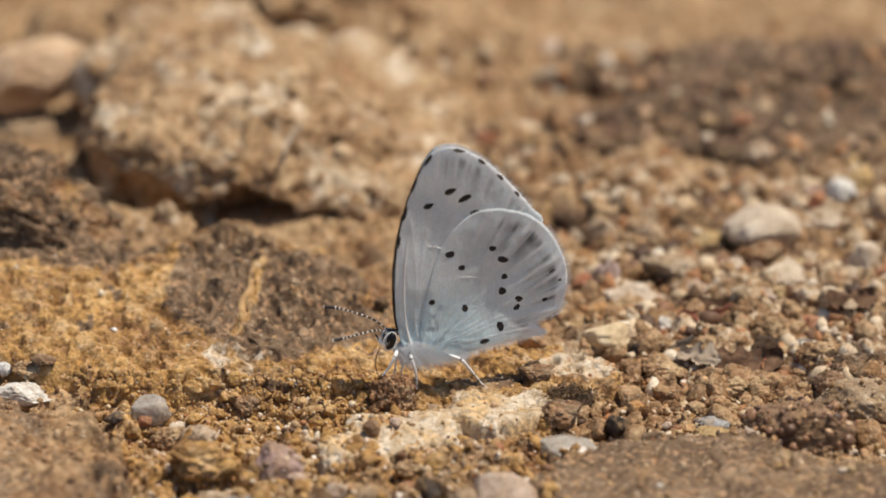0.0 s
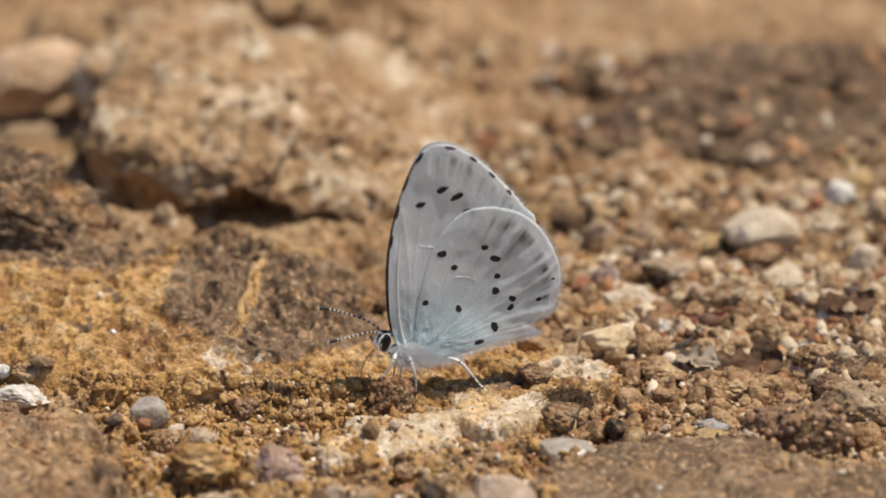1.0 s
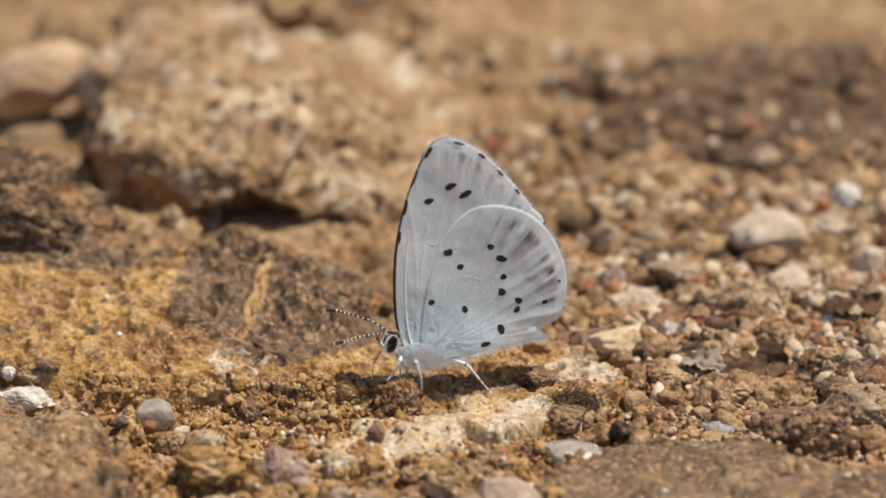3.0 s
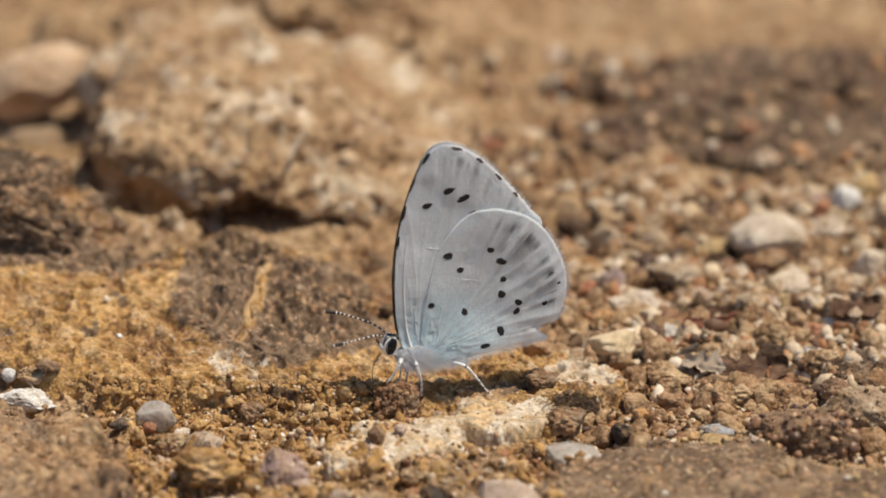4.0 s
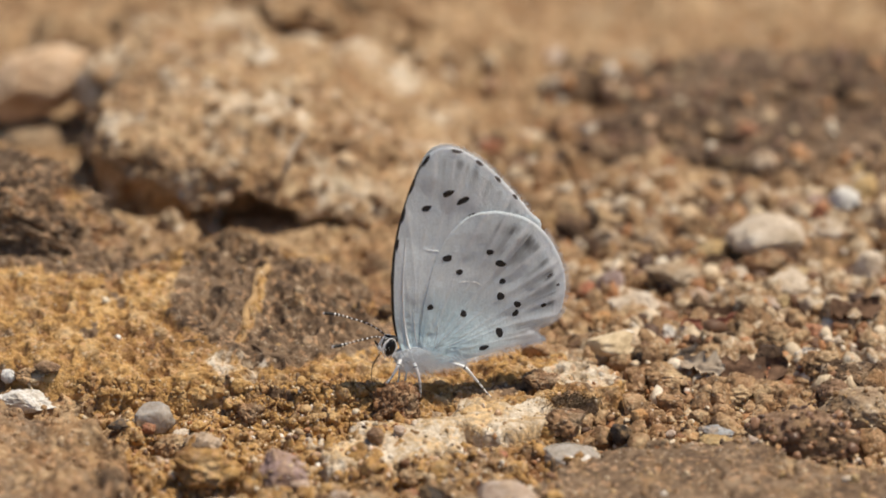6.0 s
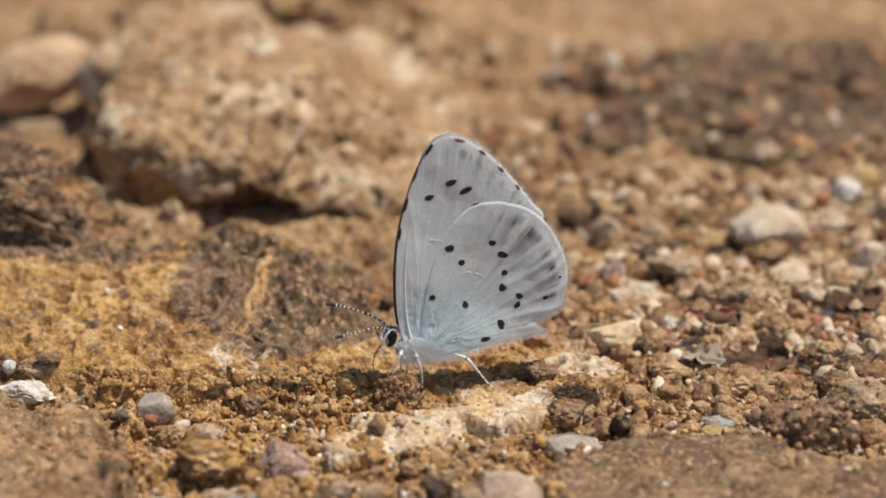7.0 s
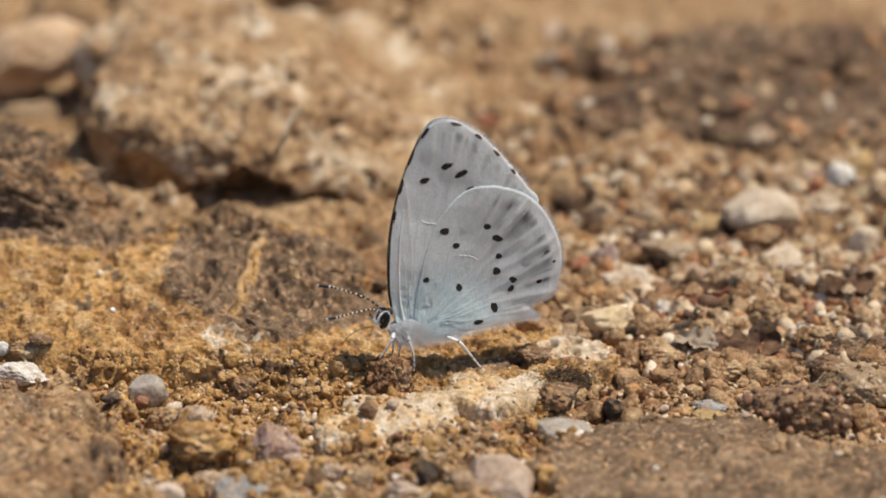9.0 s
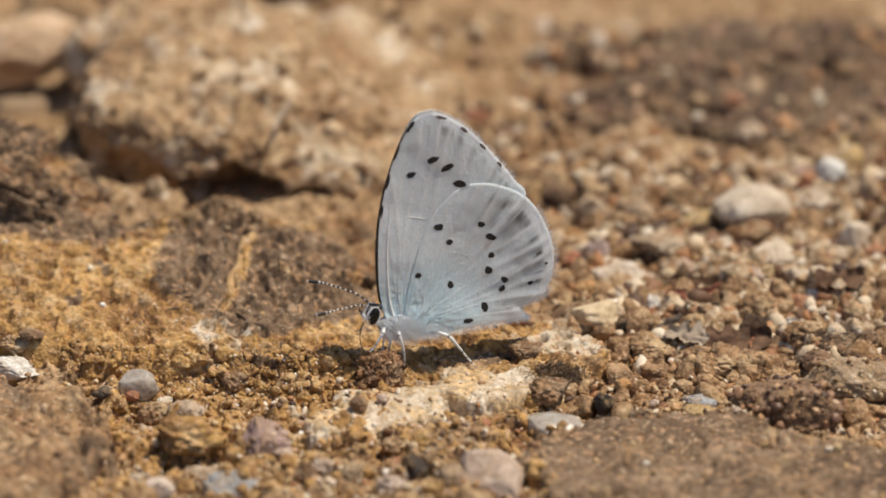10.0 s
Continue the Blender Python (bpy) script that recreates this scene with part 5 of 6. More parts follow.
# fine creases and folds of the hindwing and forewing
for kind, pts, r in (("hind", [(3.05, 5.65), (3.7, 5.6), (4.5, 5.35), (5.0, 4.85)], 0.022), ("hind", [(1.0, 0.9), (1.7, 1.5), (2.5, 2.0)], 0.028), ("hind", [(0.9, 1.0), (1.2, 1.8), (1.3, 2.6)], 0.026), ("hind", [(1.1, 0.6), (2.2, 0.95), (3.4, 1.2)], 0.028), ("fore", [(0.7, 8.5), (1.4, 8.3), (2.1, 8.1)], 0.022), ("fore", [(-0.2, 0.6), (-0.35, 2.2), (-0.4, 4.0)], 0.03)):
    q = np.array(pts)
    relief, _ = wing_relief(kind, q[:, 0], q[:, 1])
    part("crease", tube_mesh("crease", np.stack([q[:, 0], -(relief + 0.012), q[:, 1]], 1), [r * 0.4, r, r * 0.4], [FUR_GREY if 0.024 < r < 0.029 else PALE], n=6, rows=16), wings[kind, -1])
# the dark leading edge
edge = curve_points(FORE, 260)[14:104]
for side in (-1, 1):
    relief, _ = wing_relief("fore", edge[:, 0], edge[:, 1])
    part("leading_edge", tube_mesh("leading_edge", np.stack([edge[:, 0], side * relief, edge[:, 1]], 1)[::6], [0.06, 0.05, 0.035], [BLACK], rows=60), wings["fore", side], "dark leading edge")


def fringe(kind, first, last, length, seed):
    o = curve_points(FORE if kind == "fore" else HIND, 900)[first:last]
    rng = np.random.default_rng(seed)
    o = o[np.sort(rng.integers(0, len(o), int(1.6 * len(o))))] + rng.normal(size=(int(1.6 * len(o)), 2)) * 0.03
    c = np.array((3.0, 6.0) if kind == "fore" else (4.0, 4.0))
    relief, _ = wing_relief(kind, o[:, 0], o[:, 1])
    root = np.stack([o[:, 0], -relief, o[:, 1]], 1)
    way = np.stack([o[:, 0] - c[0], o[:, 0] * 0, o[:, 1] - c[1]], 1)
    way /= np.linalg.norm(way, axis=1)[:, None]
    part("fringe", hair_mesh("fringe", root, way, length, 0.022, FUR, seed, 0.0), wings[kind, -1], "fine white fringe")


fringe("fore", 385, 640, 0.30, 3)
fringe("hind", 325, 640, 0.30, 4)
fringe("hind", 640, 820, 0.55, 5)
fringe("hind", 600, 850, 0.38, 9)

# body
TH = np.array((-2.4, 0.0, 3.55))
v, f = lump((0, 0, 0), (1.55, 0.70, 0.80), 3)
thorax = part("thorax", mesh_of("thorax", v, f, FUR_GREY), butterfly, "grey furry thorax", TH)


def under(name, verts, faces, material, label=""):
    return part(name, mesh_of(name, np.asarray(verts) - TH, faces, material), thorax, label)


v, f = lump((-4.2, 0, 4.42), (0.42, 0.42, 0.52), 5)
under("head", v, f, FUR_GREY)
v, f = lump((-3.92, 0, 5.0), (0.34, 0.40, 0.26), 15)
under("collar", v, f, BLACK, "black collar behind the head")
for side in (-1, 1):
    v, f = lump((-4.28, side * 0.42, 4.52), (0.38, 0.30, 0.68), 7, 4, 0.01)
    c, s = math.cos(radians(-18)), math.sin(radians(-18))
    d = v - np.array((-4.32, 0, 4.52))
    v = np.stack([d[:, 0] * c - d[:, 2] * s, d[:, 1], d[:, 0] * s + d[:, 2] * c], 1) + np.array((-4.32, 0, 4.52))
    under("eye", v, f, EYE, "glossy black eye")
    ring = [(-4.32 + 0.47 * math.cos(a) * c - 0.72 * math.sin(a) * s, side * 0.36, 4.52 + 0.47 * math.cos(a) * s + 0.72 * math.sin(a) * c) for a in np.linspace(0, math.tau, 25)]
    part("eye_rim", tube_mesh("eye_rim", [np.array(q) - TH for q in ring], [0.07, 0.025, 0.085, 0.025, 0.07], [PALE], rows=50), thorax, "white rim of scales")
    palp = [(-4.75, side * 0.15, 4.15), (-5.05, side * 0.2, 4.5), (-5.25, side * 0.2, 4.95)]
    part("palp", tube_mesh("palp", [np.array(q) - TH for q in palp], [0.13, 0.11, 0.05], [FUR, BLACK], lambda i: 1 if i > 7 else 0), thorax, "pale feeler beside the mouth")


def antenna(points):
    me = tube_mesh("antenna", [np.array(q) - TH for q in points], [0.06, 0.055, 0.055, 0.055, 0.06, 0.13, 0.11], [BLACK, PALE], lambda i: (1 if i > 104 else 0 if i > 88 else (1 if i % 7 > 4 else 0)), 8, 108)
    part("antenna", me, thorax, "black and white banded antenna")


antenna([(-4.45, -0.2, 5.15), (-5.4, -0.55, 5.62), (-6.8, -0.95, 5.70), (-8.05, -1.35, 5.72), (-8.98, -1.6, 5.76)])
antenna([(-4.35, 0.2, 5.2), (-5.4, 0.65, 6.0), (-6.7, 1.1, 6.5), (-7.8, 1.5, 6.8), (-8.75, 1.75, 6.92)])
ab = [(-1.0, 0, 3.45), (0.6, 0, 3.5), (2.0, 0, 3.55), (3.2, 0, 3.6), (4.2, 0, 3.65)]
part("abdomen", tube_mesh("abdomen", [np.array(q) - TH for q in ab], [0.42, 0.36, 0.26, 0.16, 0.06], [FUR_GREY], n=16, rows=30), thorax, "slender pale abdomen")
rng = np.random.default_rng(5)
n = 2000
a, b = rng.uniform(0, math.tau, n), rng.uniform(-1, 1, n)
sph = np.stack([np.sqrt(1 - b * b) * np.cos(a), np.sqrt(1 - b * b) * np.sin(a), b], 1)
sph = sph[sph[:, 1] < 0.35]
part("fur", hair_mesh("fur", sph * np.array((1.5, 0.68, 0.78)), sph * 0.45 + np.array((0.9, -0.15, -0.45)), 1.05, 0.03, FUR, 6), thorax, "long pale hairs")
n = 1500
root = np.stack([rng.uniform(-1.8, 1.0, n), rng.uniform(-0.62, -0.30, n), rng.uniform(2.85, 3.5, n)], 1)
part("fur", hair_mesh("fur", root - TH, np.tile(np.array((0.75, -0.2, -0.6)), (n, 1)), 0.85, 0.024, FUR, 7), thorax, "long pale hairs")
hs = sph[:320]
part("fur", hair_mesh("fur", hs * np.array((0.66, 0.6, 0.72)) + np.array((-4.4, 0, 4.38)) - TH, hs * 0.8 + np.array((-0.2, 0, -0.5)), 0.20, 0.018, FUR, 8), thorax, "short pale hairs")

# the tongue, let down to the ground
TONGUE_AT = np.array((-5.0, -0.1, 3.95))
tongue = part("proboscis", tube_mesh("proboscis", [(0, 0, 0), (-0.38, 0, -0.5), (-0.62, 0, -1.15), (-0.66, 0, -1.8), (-0.55, 0, -2.5)], [0.045, 0.04, 0.032], [DARKROOT], n=6, rows=24), thorax, "thin dark curved proboscis", TONGUE_AT - TH)


def leg(points, slim=1.0):
    """White upper leg, then a tarsus with black bands and a black claw."""
    radii = [slim * r for r in (0.11, 0.16, 0.15, 0.115, 0.095, 0.09, 0.08, 0.06)]
    part("leg", tube_mesh("leg", points, radii, [PALE, BLACK], lambda i: 1 if (i > 26 and i % 6 == 0) or i > 46 or i == 12 else 0, 8, 50), butterfly, "white leg with black bands")


leg([(-3.55, -0.45, 3.5), (-3.80, -0.8, 3.25), (-4.15, -0.85, 2.65), (-4.45, -0.8, 2.15), (-4.85, -0.8, 1.72)])
leg([(-2.45, -0.5, 3.1), (-2.60, -0.95, 3.0), (-2.30, -1.0, 2.0), (-2.20, -0.95, 1.2), (-2.20, -0.9, 0.35)])
leg([(-0.2, -0.4, 2.9), (1.15, -0.9, 2.42), (1.95, -0.9, 1.45), (2.6, -0.85, 0.50), (3.3, -0.8, -0.42)], 0.8)
leg([(-3.3, 0.45, 3.4), (-3.3, 0.9, 2.9), (-3.2, 1.1, 1.8), (-3.3, 1.2, 0.7), (-3.4, 1.2, 0.1)], 0.8)
leg([(-2.3, 0.5, 3.1), (-2.5, 0.9, 2.6), (-2.7, 1.1, 1.4), (-2.8, 1.2, 0.5), (-2.9, 1.2, 0.0)], 0.8)
leg([(-0.3, 0.4, 3.2), (0.85, 0.9, 2.4), (1.7, 1.0, 1.4), (2.4, 1.1, 0.5), (3.1, 1.2, -0.4)], 0.7)


# the large stones behind, and the clod under the butterfly
def granules(name, ob, count, size, material, seed, top=0.0):
    """Small granules stuck to a stone's surface, as one part of it."""
    me = ob.data
    co = np.zeros(len(me.vertices) * 3)
    me.vertices.foreach_get("co", co)
    co = co.reshape(-1, 3) / MM
    rng = np.random.default_rng(seed)
    zmin, zmax = co[:, 2].min(), co[:, 2].max()
    ok = np.where(co[:, 2] > zmin + top * (zmax - zmin))[0]
    at = co[rng.choice(ok, count)]
    part(name, scatter_mesh(name, at, size, material, seed), ob)


def scatter_mesh(name, at, size, material, seed, level=2, rough=0.35, zone=None, sharp=False):
    """Angular grains of a dozen shapes at those places (mm), turned and sized at random, joined."""
    rng = np.random.default_rng(seed)
    n = len(at)
    r = size[0] * (size[1] / size[0]) ** (rng.random(n) ** 2.2)
    kind = rng.integers(0, 12, n)
    turn = rng.normal(size=(n, 3, 3))
    turn, _ = np.linalg.qr(turn)
    verts, faces, base = [], [], 0
    for k in range(12):
        v, f = rock_verts((1, rng.uniform(0.7, 1), rng.uniform(0.55, 0.9)), seed * 20 + k, level, rough, 9, 0.3 * rough, (0.35, 0.75) if sharp else (0.55, 0.85))
        mine = np.where(kind == k)[0]
        p = np.einsum("nij,vj->nvi", turn[mine], v) * r[mine, None, None] + at[mine][:, None, :]
        verts.append(p.reshape(-1, 3))
        faces.append((f[None] + (base + np.arange(len(mine)) * len(v))[:, None, None]).reshape(-1, 3))
        base += len(mine) * len(v)
    verts, faces = np.concatenate(verts), np.concatenate(faces)
    attrs = {k: np.full(len(verts), w) for k, w in zip(("ochre", "crust", "pale", "rust"), zone)} if zone else None
    return mesh_of(name, verts, faces, material, not sharp, attrs)


rock("stone", (-32.4, 49.8, 3.4), (5.2, 3.6, 2.9), FARSTONE, "pale orange-beige stone beside a boulder", "stone", 216, 15, 6, 0.25, 16, 0.06, tilt=-8)
left_rock = rock("rock", (-35.5, 23.0, 2.2), (13.0, 6.0, 7.0), SOIL, "dark rust-stained rock with crusted top", "rock", 207, -14, 7, 0.30, 6, 0.13)
clod = rock("earth_clod", (-3.35, -2.7, 0.4), (1.85, 1.7, 2.2), SOIL, "dark reddish-brown clod of granular earth", "clod", 208, 10, 6, 0.45, 4, 0.22, zone=(0.1, 0.45, 0.0, 0.9))
granules("granule", clod, 110, (0.08, 0.30), GRAINS_BROWN, 14, 0.1)
granules("granule", mauve, 45, (0.07, 0.26), GRAINS, 21, 0.6)
granules("granule", slab_grey, 420, (0.07, 0.32), GRAINS, 19, 0.5)
granules("granule", slab_brown, 260, (0.12, 0.5), CRUMBS, 20, 0.5)
granules("crumb", bank, 220, (0.25, 0.9), GRAINS_BROWN, 18, 0.5)
granules("crumb", boulder, 260, (0.2, 0.8), CRUMBS, 17, 0.35)
aggregate = rock("earth_clod", (26.2, -7.4, 0.2), (4.3, 2.4, 1.9), BROWN, "dark brown clod with embedded round granules", "clod", 209, -8, 5, 0.3, 5, 0.12)
granules("granule", aggregate, 190, (0.16, 0.55), GRAINS_BROWN, 15, 0.2)
lump_right = rock("earth_clod", (30.6, -4.0, 0.6), (3.8, 2.6, 1.7), TAN, "grey-brown crumbly lump of soil", "clod", 210, 5, 5, 0.3, 5, 0.12)
granules("granule", lump_right, 150, (0.10, 0.30), GRAINS, 16, 0.2)

q = np.zeros(len(left_rock.data.vertices) * 3)
left_rock.data.vertices.foreach_get("co", q)
patch = fbm(q.reshape(-1, 3) / MM / 3.5, 4, 161)
patch2 = fbm(q.reshape(-1, 3) / MM / 2.2 + 9, 3, 162)
for key, value in (("ochre", 0.16 + 0.8 * patch), ("crust", 0.78 - 1.0 * patch), ("rust", 0.35 + 0.9 * patch2), ("pale", 0 * patch), ("dark", 0.60 - 0.9 * patch2)):
    left_rock.data.attributes.new(key, "FLOAT", "POINT").data.foreach_set("value", np.clip(value, 0, 1).astype(np.float32))


# loose sand over ground and slabs
def land(x, y):
    z = ground_z(x, y)
    for fn in SLABS:
        z = np.maximum(z, slab_height(fn, x, y))
    return z


def loose(name, count, box, size, material, seed, label, bare=0.75, level=2, rough=0.3, zone=None, sharp=False):
    rng = np.random.default_rng(seed)
    x, y = rng.uniform(box[0], box[1], count), rng.uniform(box[2], box[3], count)
    ok = fbm(xyz(x, y) / 3.0, 3, seed) > rng.uniform(-0.6, 0.35, count)
    # few lie on the slabs
    on = np.max([fn(x, y)[0] for fn in SLABS], 0) > 0.55
    ok &= ~on | (rng.random(count) > bare)
    ok &= ~on_boulder(x, y)
    x, y = x[ok], y[ok]
    me = scatter_mesh(name, xyz(x, y, land(x, y) + 0.02), size, material, seed, level, rough, zone, sharp)
    tagged(new(name, me), label, "sand", kind="stuff")


loose("sand_grains", 9000, (-36, 36, -23, 20), (0.08, 0.30), GRAINS, 31, "loose ochre and tan sand grains", 0.82)
loose("sand_grains", 2500, (-30, 36, 12, 60), (0.16, 0.5), GRAINS, 32, "loose tan gravel grains")
loose("sand_grains", 3600, (-22, 6, -21, -2), (0.09, 0.34), GRAINS, 33, "loose ochre sand grains", 0.9)
loose("sand_grains", 700, (7, 37, -8, 36), (0.10, 0.30), GRAINS, 34, "loose tan gravel grains", 0.9)
loose("soil_crumbs", 2000, (6, 37, -8, 44), (0.35, 1.6), SOIL, 35, "rough crumbs of dry brown earth", 1.0, 3, 0.6, (0.15, 0.10, 0.10, 0.42))
loose("soil_crumbs", 800, (8, 37, 3, 36), (0.4, 1.6), SOIL, 43, "rough crumbs of pale tan earth", 1.0, 3, 0.7, (0.05, 0.0, 0.5, 0.1))
loose("soil_crumbs", 1100, (-24, 10, -21, -3), (0.25, 1.0), SOIL, 36, "rough crumbs of dry ochre earth", 1.0, 3, 0.6, (0.75, 0.15, 0.0, 0.25))

# the broken front of the slab
loose("soil_crumbs", 1100, (-27, -4, -3.6, 0.9), (0.18, 0.65), SOIL, 44, "rough crumbs of ochre sandstone", 0.0, 3, 0.6, (0.9, 0.05, 0.0, 0.15))
loose("sand_grains", 1500, (-27, -4, -4.0, 1.2), (0.09, 0.26), GRAINS, 45, "loose ochre sand grains", 0.0)
loose("clear_grains", 900, (-24, 8, -21, -2), (0.16, 0.42), CLEAR_GRAINS, 37, "glassy orange and cream sand grains", 0.7, 2, 0.3, None, True)
loose("clear_grains", 380, (8, 37, -12, 10), (0.16, 0.45), CLEAR_GRAINS, 38, "glassy orange and cream sand grains", 0.8, 2, 0.3, None, True)

loose("gravel", 2100, (9, 38, 2, 34), (0.30, 1.1), GRAVEL, 39, "mixed angular gravel fragments, dark to cream", 0.9, 2, 0.5, None, True)
loose("gravel", 700, (9, 38, -10, 4), (0.2, 0.55), GRAVEL, 40, "mixed angular gravel fragments, dark to cream", 0.9, 2, 0.5, None, True)
loose("gravel", 600, (-3, 38, 34, 58), (0.4, 1.1), GRAVEL, 41, "mixed angular gravel fragments, dark to cream", 0.9, 2, 0.5, None, True)
loose("gravel", 500, (-24, 8, -21, -4), (0.16, 0.5), GRAVEL, 42, "mixed angular gravel fragments, dark to cream", 0.8, 2, 0.5, None, True)

# pebbles strewn over the soil
SHAPES = [mesh_of("pebble", *rock_verts((1, 0.85, 0.7), 300 + i, 4, 0.6, 11, 0.2, (0.35, 0.75)), None) for i in range(9)]
strewn = random.Random(77)
KINDS = ((TAN, "small tan pebble set in dry soil"), (BEIGE, "small beige pebble set in dry soil"), (BROWN, "small brown pebble set in dry soil"), (GREY, "small grey pebble set in dry soil"), (PINK, "small pinkish pebble set in dry soil"), (YELLOW, "small yellowish pebble set in dry soil"), (ORANGE, "small orange pebble set in dry soil"), (RED, "small reddish pebble set in dry soil"), (DARK, "small dark pebble set in dry soil"), (TAN, "small tan pebble set in dry soil"), (BROWN, "small brown pebble set in dry soil"))


PALE_KINDS = ((BEIGE, "small beige pebble set in dry soil"), (PINK, "small pinkish pebble set in dry soil"), (BEIGE, "small beige pebble set in dry soil"), (TAN, "small tan pebble set in dry soil"), (YELLOW, "small yellowish pebble set in dry soil"))


# dark stones whose colour adds to the shadow gaps among the gravel
DARK_KINDS = ((EARTH_SHADE, "dark clod coloured like shaded gaps in dry soil"), (BROWN, "brown clod deepening the shaded gaps in dry soil"), (EARTH_SHADE, "dark clod coloured like shaded gaps in dry soil"), (RED, "small reddish pebble set in dry soil"))


def strew(count, box, size, kinds=KINDS):
    xs = np.array([strewn.uniform(box[0], box[1]) for _ in range(count)])
    ys = np.array([strewn.uniform(box[2], box[3]) for _ in range(count)])
    zs = land(xs, ys)
    for x, y, z in zip(xs, ys, zs):
        material, label = strewn.choice(kinds)
        r = size[0] * (size[1] / size[0]) ** (strewn.random() ** 1.6)
        ob = new("pebble", strewn.choice(SHAPES))
        ob.matrix_world = pose(x * MM, y * MM, (z + 0.05 * r) * MM, strewn.uniform(-20, 20), strewn.uniform(-20, 20), strewn.uniform(0, 360)) @ Matrix.Diagonal((r, r * strewn.uniform(0.8, 1.1), r * strewn.uniform(0.8, 1.2), 1))
        if not ob.data.materials:
            ob.data.materials.append(TAN)
        ob.material_slots[0].link = "OBJECT"
        ob.material_slots[0].material = material
        tagged(ob, label, "pebble", "pebbles on the soil")


strew(70, (9, 37, 4, 40), (0.5, 1.6))
strew(38, (11, 36, 7, 25), (0.6, 1.5), PALE_KINDS)
strew(44, (11, 37, 2, 38), (0.6, 1.5), DARK_KINDS)
strew(40, (10, 36, -9, 6), (0.3, 0.8))
strew(12, (2, 15, 40, 66), (0.6, 1.5))
strew(22, (-24, 8, -20, -4), (0.25, 0.8))


# dried moss on the broken end of the slab
rng = np.random.default_rng(71)
n = 2600
mx, my = rng.normal(9.6, 1.25, n), rng.normal(-1.9, 0.8, n)
base = xyz(mx, my, land(mx, my))
tagged(new("moss_tuft", hair_mesh("moss_tuft", base, np.tile(np.array((0.1, -0.5, 0.8)), (n, 1)), 0.42, 0.05, MOSS, 72, 0.5)), "dark brown dried moss on a stone's broken edge", "moss", kind="stuff")


# twigs and dead leaves
def twig(points, radii, material, label, name="twig"):
    me = tube_mesh(name, points, radii, [material], n=8, rows=30)
    tagged(new(name, me), label, "twig")


def leaf_mesh(name, a, b, curl, material, seed):
    n, m = 26, 12
    u, v = np.meshgrid(np.linspace(-1, 1, n), np.linspace(-1, 1, m))
    u, v = u.ravel(), v.ravel()
    wide = np.clip(1 - u * u, 0.02, 1) ** 0.35 * (1 + 0.9 * fbm(np.stack([u * 3.5, np.sign(v) * 2, u * 0], 1), 4, seed))
    x, y = a * u, b * v * wide
    z = curl * b * (v * v) + 0.5 * b * fbm(np.stack([u * 1.3, v * 1.6, u * 0], 1), 3, seed + 2) + 0.15 * a * u * u
    top, low = np.stack([x, y, z + 0.04], 1), np.stack([x, y, z - 0.04], 1)
    f = grid_faces(n, m)
    return mesh_of(name, np.concatenate([top, low]), np.concatenate([f, f[:, ::-1] + n * m]), material)


def leaf(x, y, z, a, b, curl, turn, tilt, material, label, seed):
    ob = new("dead_leaf", leaf_mesh("dead_leaf", a, b, curl, material, seed))
    ob.matrix_world = pose(x * MM, y * MM, z * MM, tilt, 0, turn)
    tagged(ob, label, "dead leaf")


twig([(-30.68, 0.78, 0.44), (-30.33, 0.25, -0.06), (-29.74, -1.43, -0.22)], [0.1, 0.12, 0.06], STRAW, "short pale dry straw")
twig([(-30.27, 0.71, -0.26), (-29.47, -0.24, -0.25)], [0.05, 0.05], STRAW, "tiny pale dry straw")
twig([(-12.2, 29.0, 5.7), (-11.5, 31.2, 6.2), (-10.7, 32.0, 6.8)], [0.14, 0.2, 0.1], LEAF_GREY, "pale grey dry stalk on a boulder")
twig([(30.19, 9.16, -0.22), (30.62, 5.41, -0.23), (31.24, 1.58, -0.32), (32.28, -0.76, -0.69)], [0.16, 0.2, 0.2, 0.25], WOOD, "thin grey-brown twig on gravel")
twig([(32.07, 1.46, -0.62), (31.01, 0.94, -0.84), (30.07, -1.21, -1.16)], [0.1, 0.16, 0.1], WOOD, "pale forked twig on gravel")
twig([(27.18, 12.22, -0.71), (29.17, 9.74, -0.48), (32.68, 6.06, -0.55)], [0.15, 0.2, 0.15], WOOD, "dark thin twig among pebbles")
twig([(13.05, 6.96, -0.99), (15.59, 7.50, -0.88), (18.35, 8.21, -1.31)], [0.1, 0.16, 0.1], WOOD, "thin brown twig on soil")
twig([(23.20, 18.49, -0.87), (25.37, 19.27, -0.49), (28.44, 20.45, -0.60)], [0.12, 0.15, 0.1], STRAW, "pale dry stalk among pebbles")
twig([(17.81, 11.07, -1.10), (19.42, 8.63, -0.89), (21.50, 7.71, -1.37)], [0.15, 0.3, 0.15], WOOD, "grey piece of dead wood")
twig([(24.15, 10.45, -1.27), (26.98, 7.82, -0.94), (27.65, 4.62, -0.78)], [0.1, 0.15, 0.1], WOOD, "dark thin stalk on soil")
leaf(20.9, 13.3, 0.05, 2.9, 0.75, 0.5, 4, 30, LEAF_DARK, "curled blackish dead leaf", 3)
leaf(19.8, 11.9, 0.0, 2.36, 0.55, 0.5, 18, 40, LEAF_RED, "reddish brown dead leaf fragment", 4)
leaf(22.8, 4.9, -0.55, 2.6, 1.3, 0.25, -8, 22, LEAF_DARK, "dark curled dead leaf", 5)
leaf(30.79, 12.47, 0.65, 2.00, 1.03, 0.5, 20, 16, LEAF_DARK, "blackish dead leaf fragment", 6)
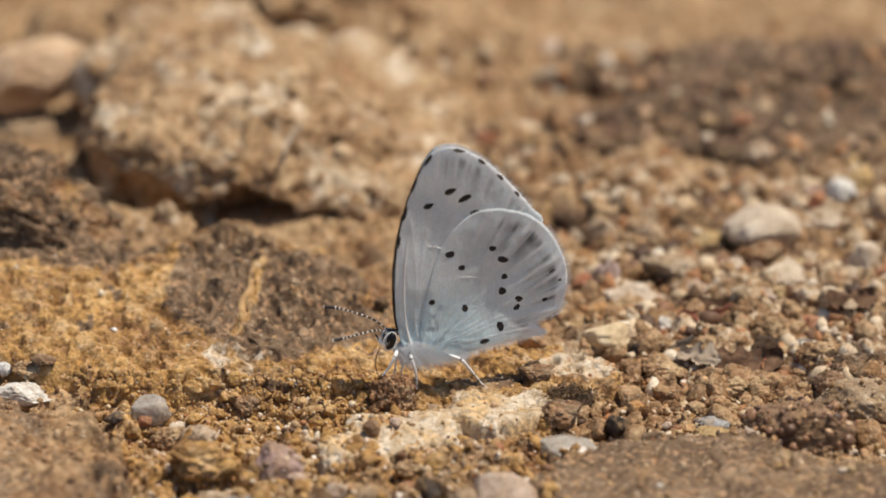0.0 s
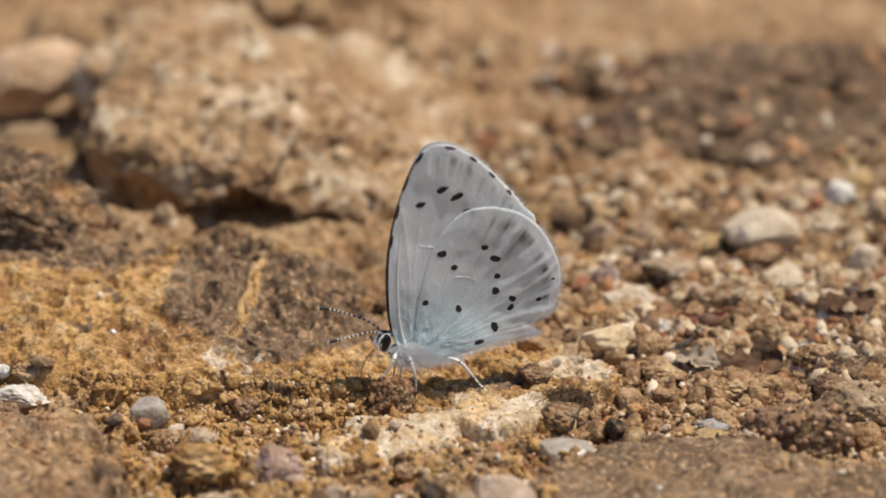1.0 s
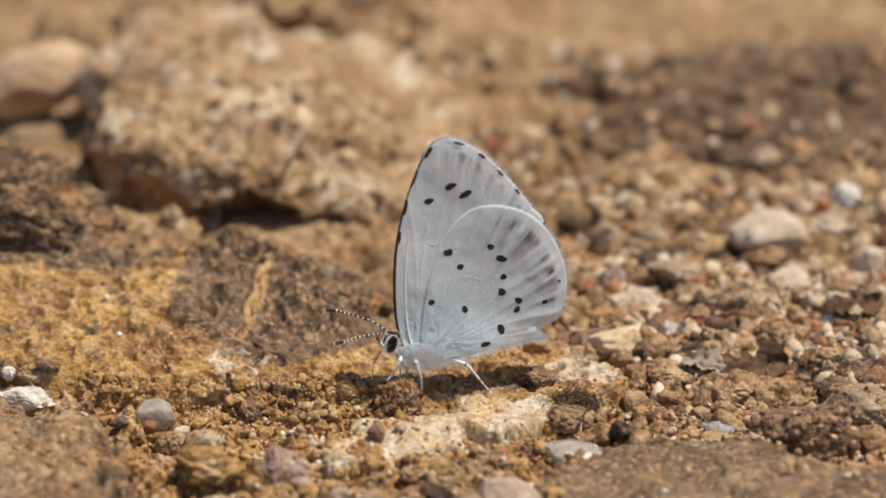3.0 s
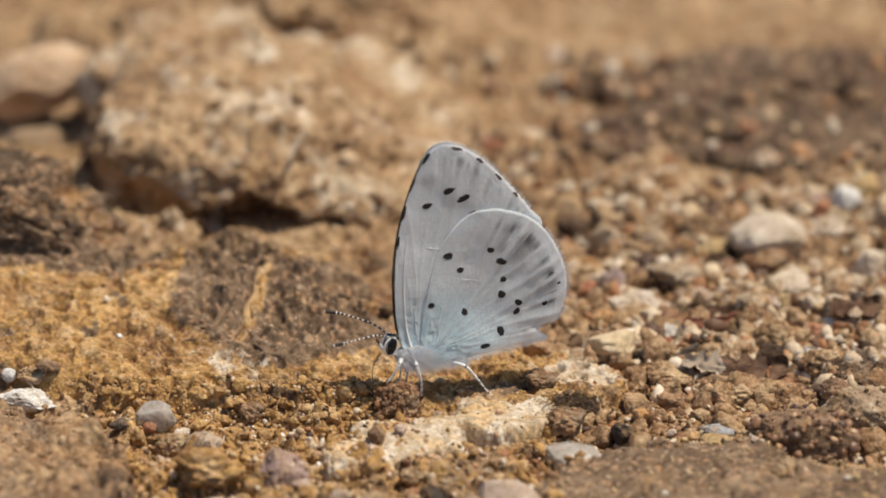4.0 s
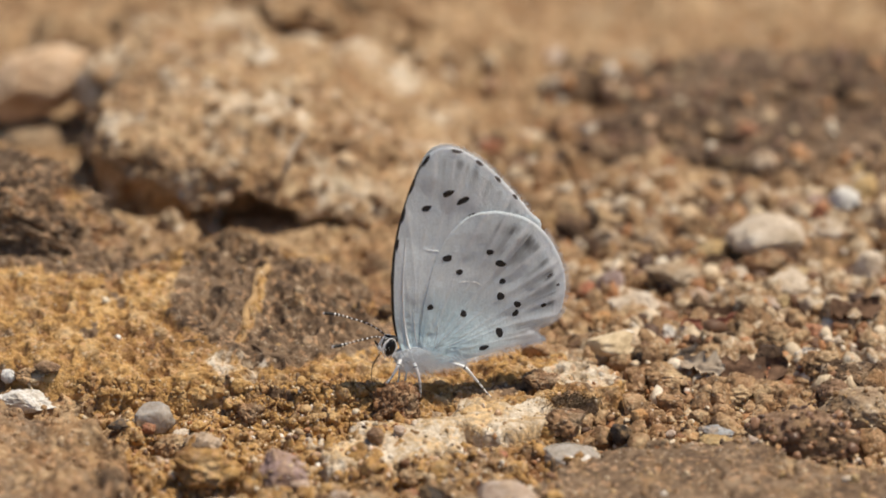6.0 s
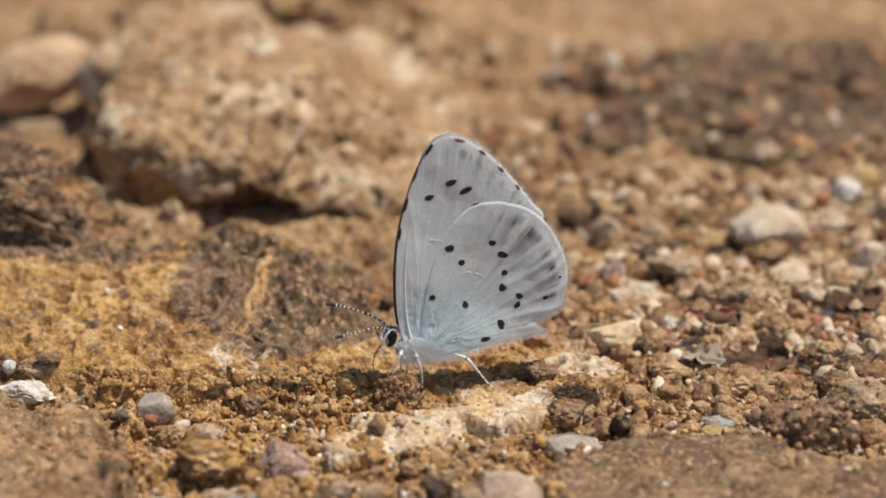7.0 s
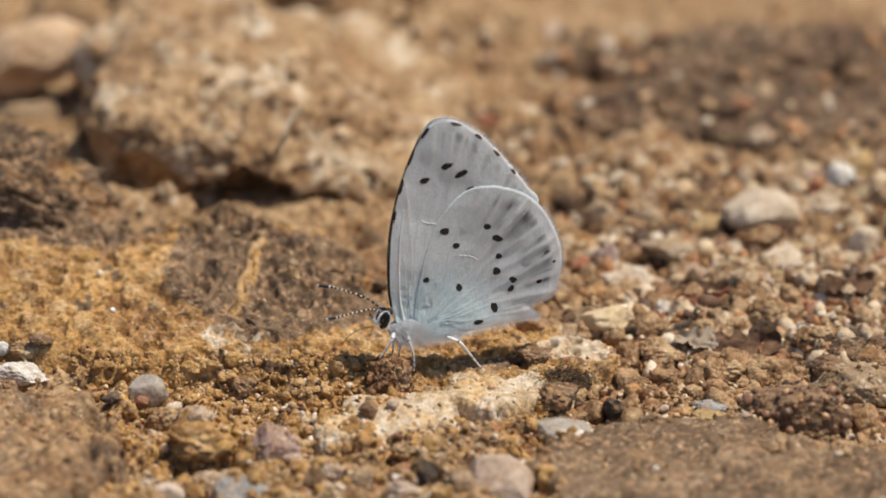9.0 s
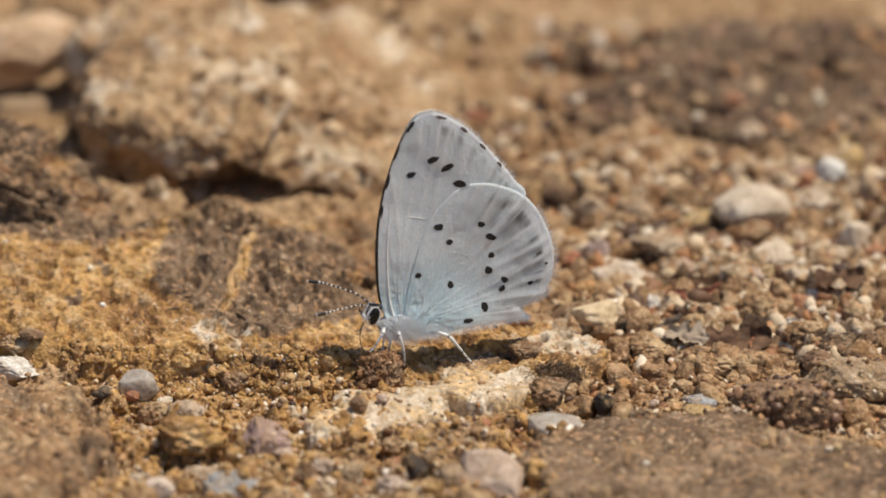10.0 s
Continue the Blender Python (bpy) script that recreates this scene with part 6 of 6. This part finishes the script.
leaf(29.41, 14.43, -0.06, 1.45, 0.51, 0.5, 40, 16, LEAF_GREY, "grey dry leaf fragment", 7)
leaf(19.2, 5.2, -0.35, 1.7, 0.9, 0.3, -25, 24, LEAF_GREY, "grey dry leaf fragment", 8)


def root(way, radii, material, label):
    """A dried root that follows the slab's surface."""
    q = curve_points([(x, y, 0.0) for x, y in way], 9, False)
    z = slab_height(slab_a, q[:, 0], q[:, 1])
    z = np.convolve(np.pad(z, 1, "edge"), (0.25, 0.5, 0.25), "valid")
    q[:, 0] += 0.22 * np.sin(np.arange(9) * 2.1)
    q[:, 2] = z - 0.25 * max(radii)
    twig([tuple(v) for v in q], radii, material, label, "dried_root")


root([(-13.6, 17.0), (-13.7, 14.5), (-14.3, 12.0), (-14.6, 9.5), (-15.0, 7.4), (-15.3, 5.6)], [0.30, 0.40, 0.26, 0.38, 0.28, 0.08], ROOT, "thick tan dried root across dark crust")
root([(-16.3, 17.8), (-15.6, 14.4), (-16.0, 11.4), (-17.3, 8.6), (-18.6, 7.2)], [0.16, 0.26, 0.26, 0.28, 0.1], DARKROOT, "dark curved dried root on crust")
root([(-14.5, 5.6), (-13.2, 4.4), (-11.9, 3.6), (-11.0, 2.6), (-11.2, 1.2)], [0.1, 0.24, 0.26, 0.22, 0.1], DARKROOT, "dark twisted dried root on crust")
root([(-20.3, 5.8), (-18.4, 5.9), (-16.4, 5.3)], [0.06, 0.14, 0.06], DARKROOT, "thin brown dried root on crust")


def motions():
    # wings: seconds, lean, turn of the forewing, turn of the hindwing, shift along and up
    rows = [
        (0, -0.59, -2.41, -0.77, 0.29, -0.17),
        (0.5, 0.93, -1.95, -0.60, 0.27, -0.10),
        (1, 2.19, -2.58, -1.46, -0.05, -0.08),
        (1.5, 5.67, -1.83, -1.13, -0.06, -0.01),
        (2, 4.80, -1.79, -1.15, -0.04, -0.05),
        (2.5, 8.00, -0.00, -0.00, 0.00, 0.00),
        (4, 4.50, -1.82, -0.92, -0.03, 0.01),
        (4.5, 2.96, -2.01, -1.08, -0.05, -0.02),
        (5, 3.53, -1.92, -0.81, -0.03, -0.06),
        (5.5, 3.08, -2.09, -1.09, -0.06, -0.03),
        (7, 5.00, -0.90, 0.11, -0.06, -0.02),
        (7.5, 3.69, -1.60, -0.24, 0.01, 0.01),
        (8, 2.82, -1.28, 0.05, -0.04, 0.01),
        (8.5, 3.01, -0.95, 0.11, -0.03, -0.03),
        (9, 3.90, -0.43, 0.77, 0.00, 0.06),
        (9.5, 6.81, 0.15, 1.16, 0.02, 0.03),
        (10, 5.55, -1.22, 3.69, -0.05, -0.01),
    ]
    for kind, side in wings:
        y = side * (0.10 if kind == "fore" else 0.24)
        walk(wings[kind, side], [(t, pose((WING_AT[0] + dx) * MM, y * MM, (WING_AT[2] + dz) * MM) @ pose(0, 0, 0, -lean) @ pose(0, 0, 0, 0, fore if kind == "fore" else hind)) for t, lean, fore, hind, dx, dz in rows])
    walk(thorax, [(t, pose((TH[0] + dx) * MM, 0, (TH[2] + dz) * MM)) for t, lean, fore, hind, dx, dz in rows])
    # the tongue feels about
    swing = [(0, -12), (0.5, 10), (1, 12), (1.5, -3), (2, 2), (2.5, 0), (4, 0), (4.5, 15), (5, 12), (5.5, 0), (7, -2), (8, 0), (8.5, -6), (8.8, 25), (9, 55), (9.3, 40), (9.6, -10), (10, -16)]
    walk(tongue, [(t, pose(*(Vector(TONGUE_AT - TH) * MM)) @ pose(0, 0, 0, 0, a)) for t, a in swing])


motions()
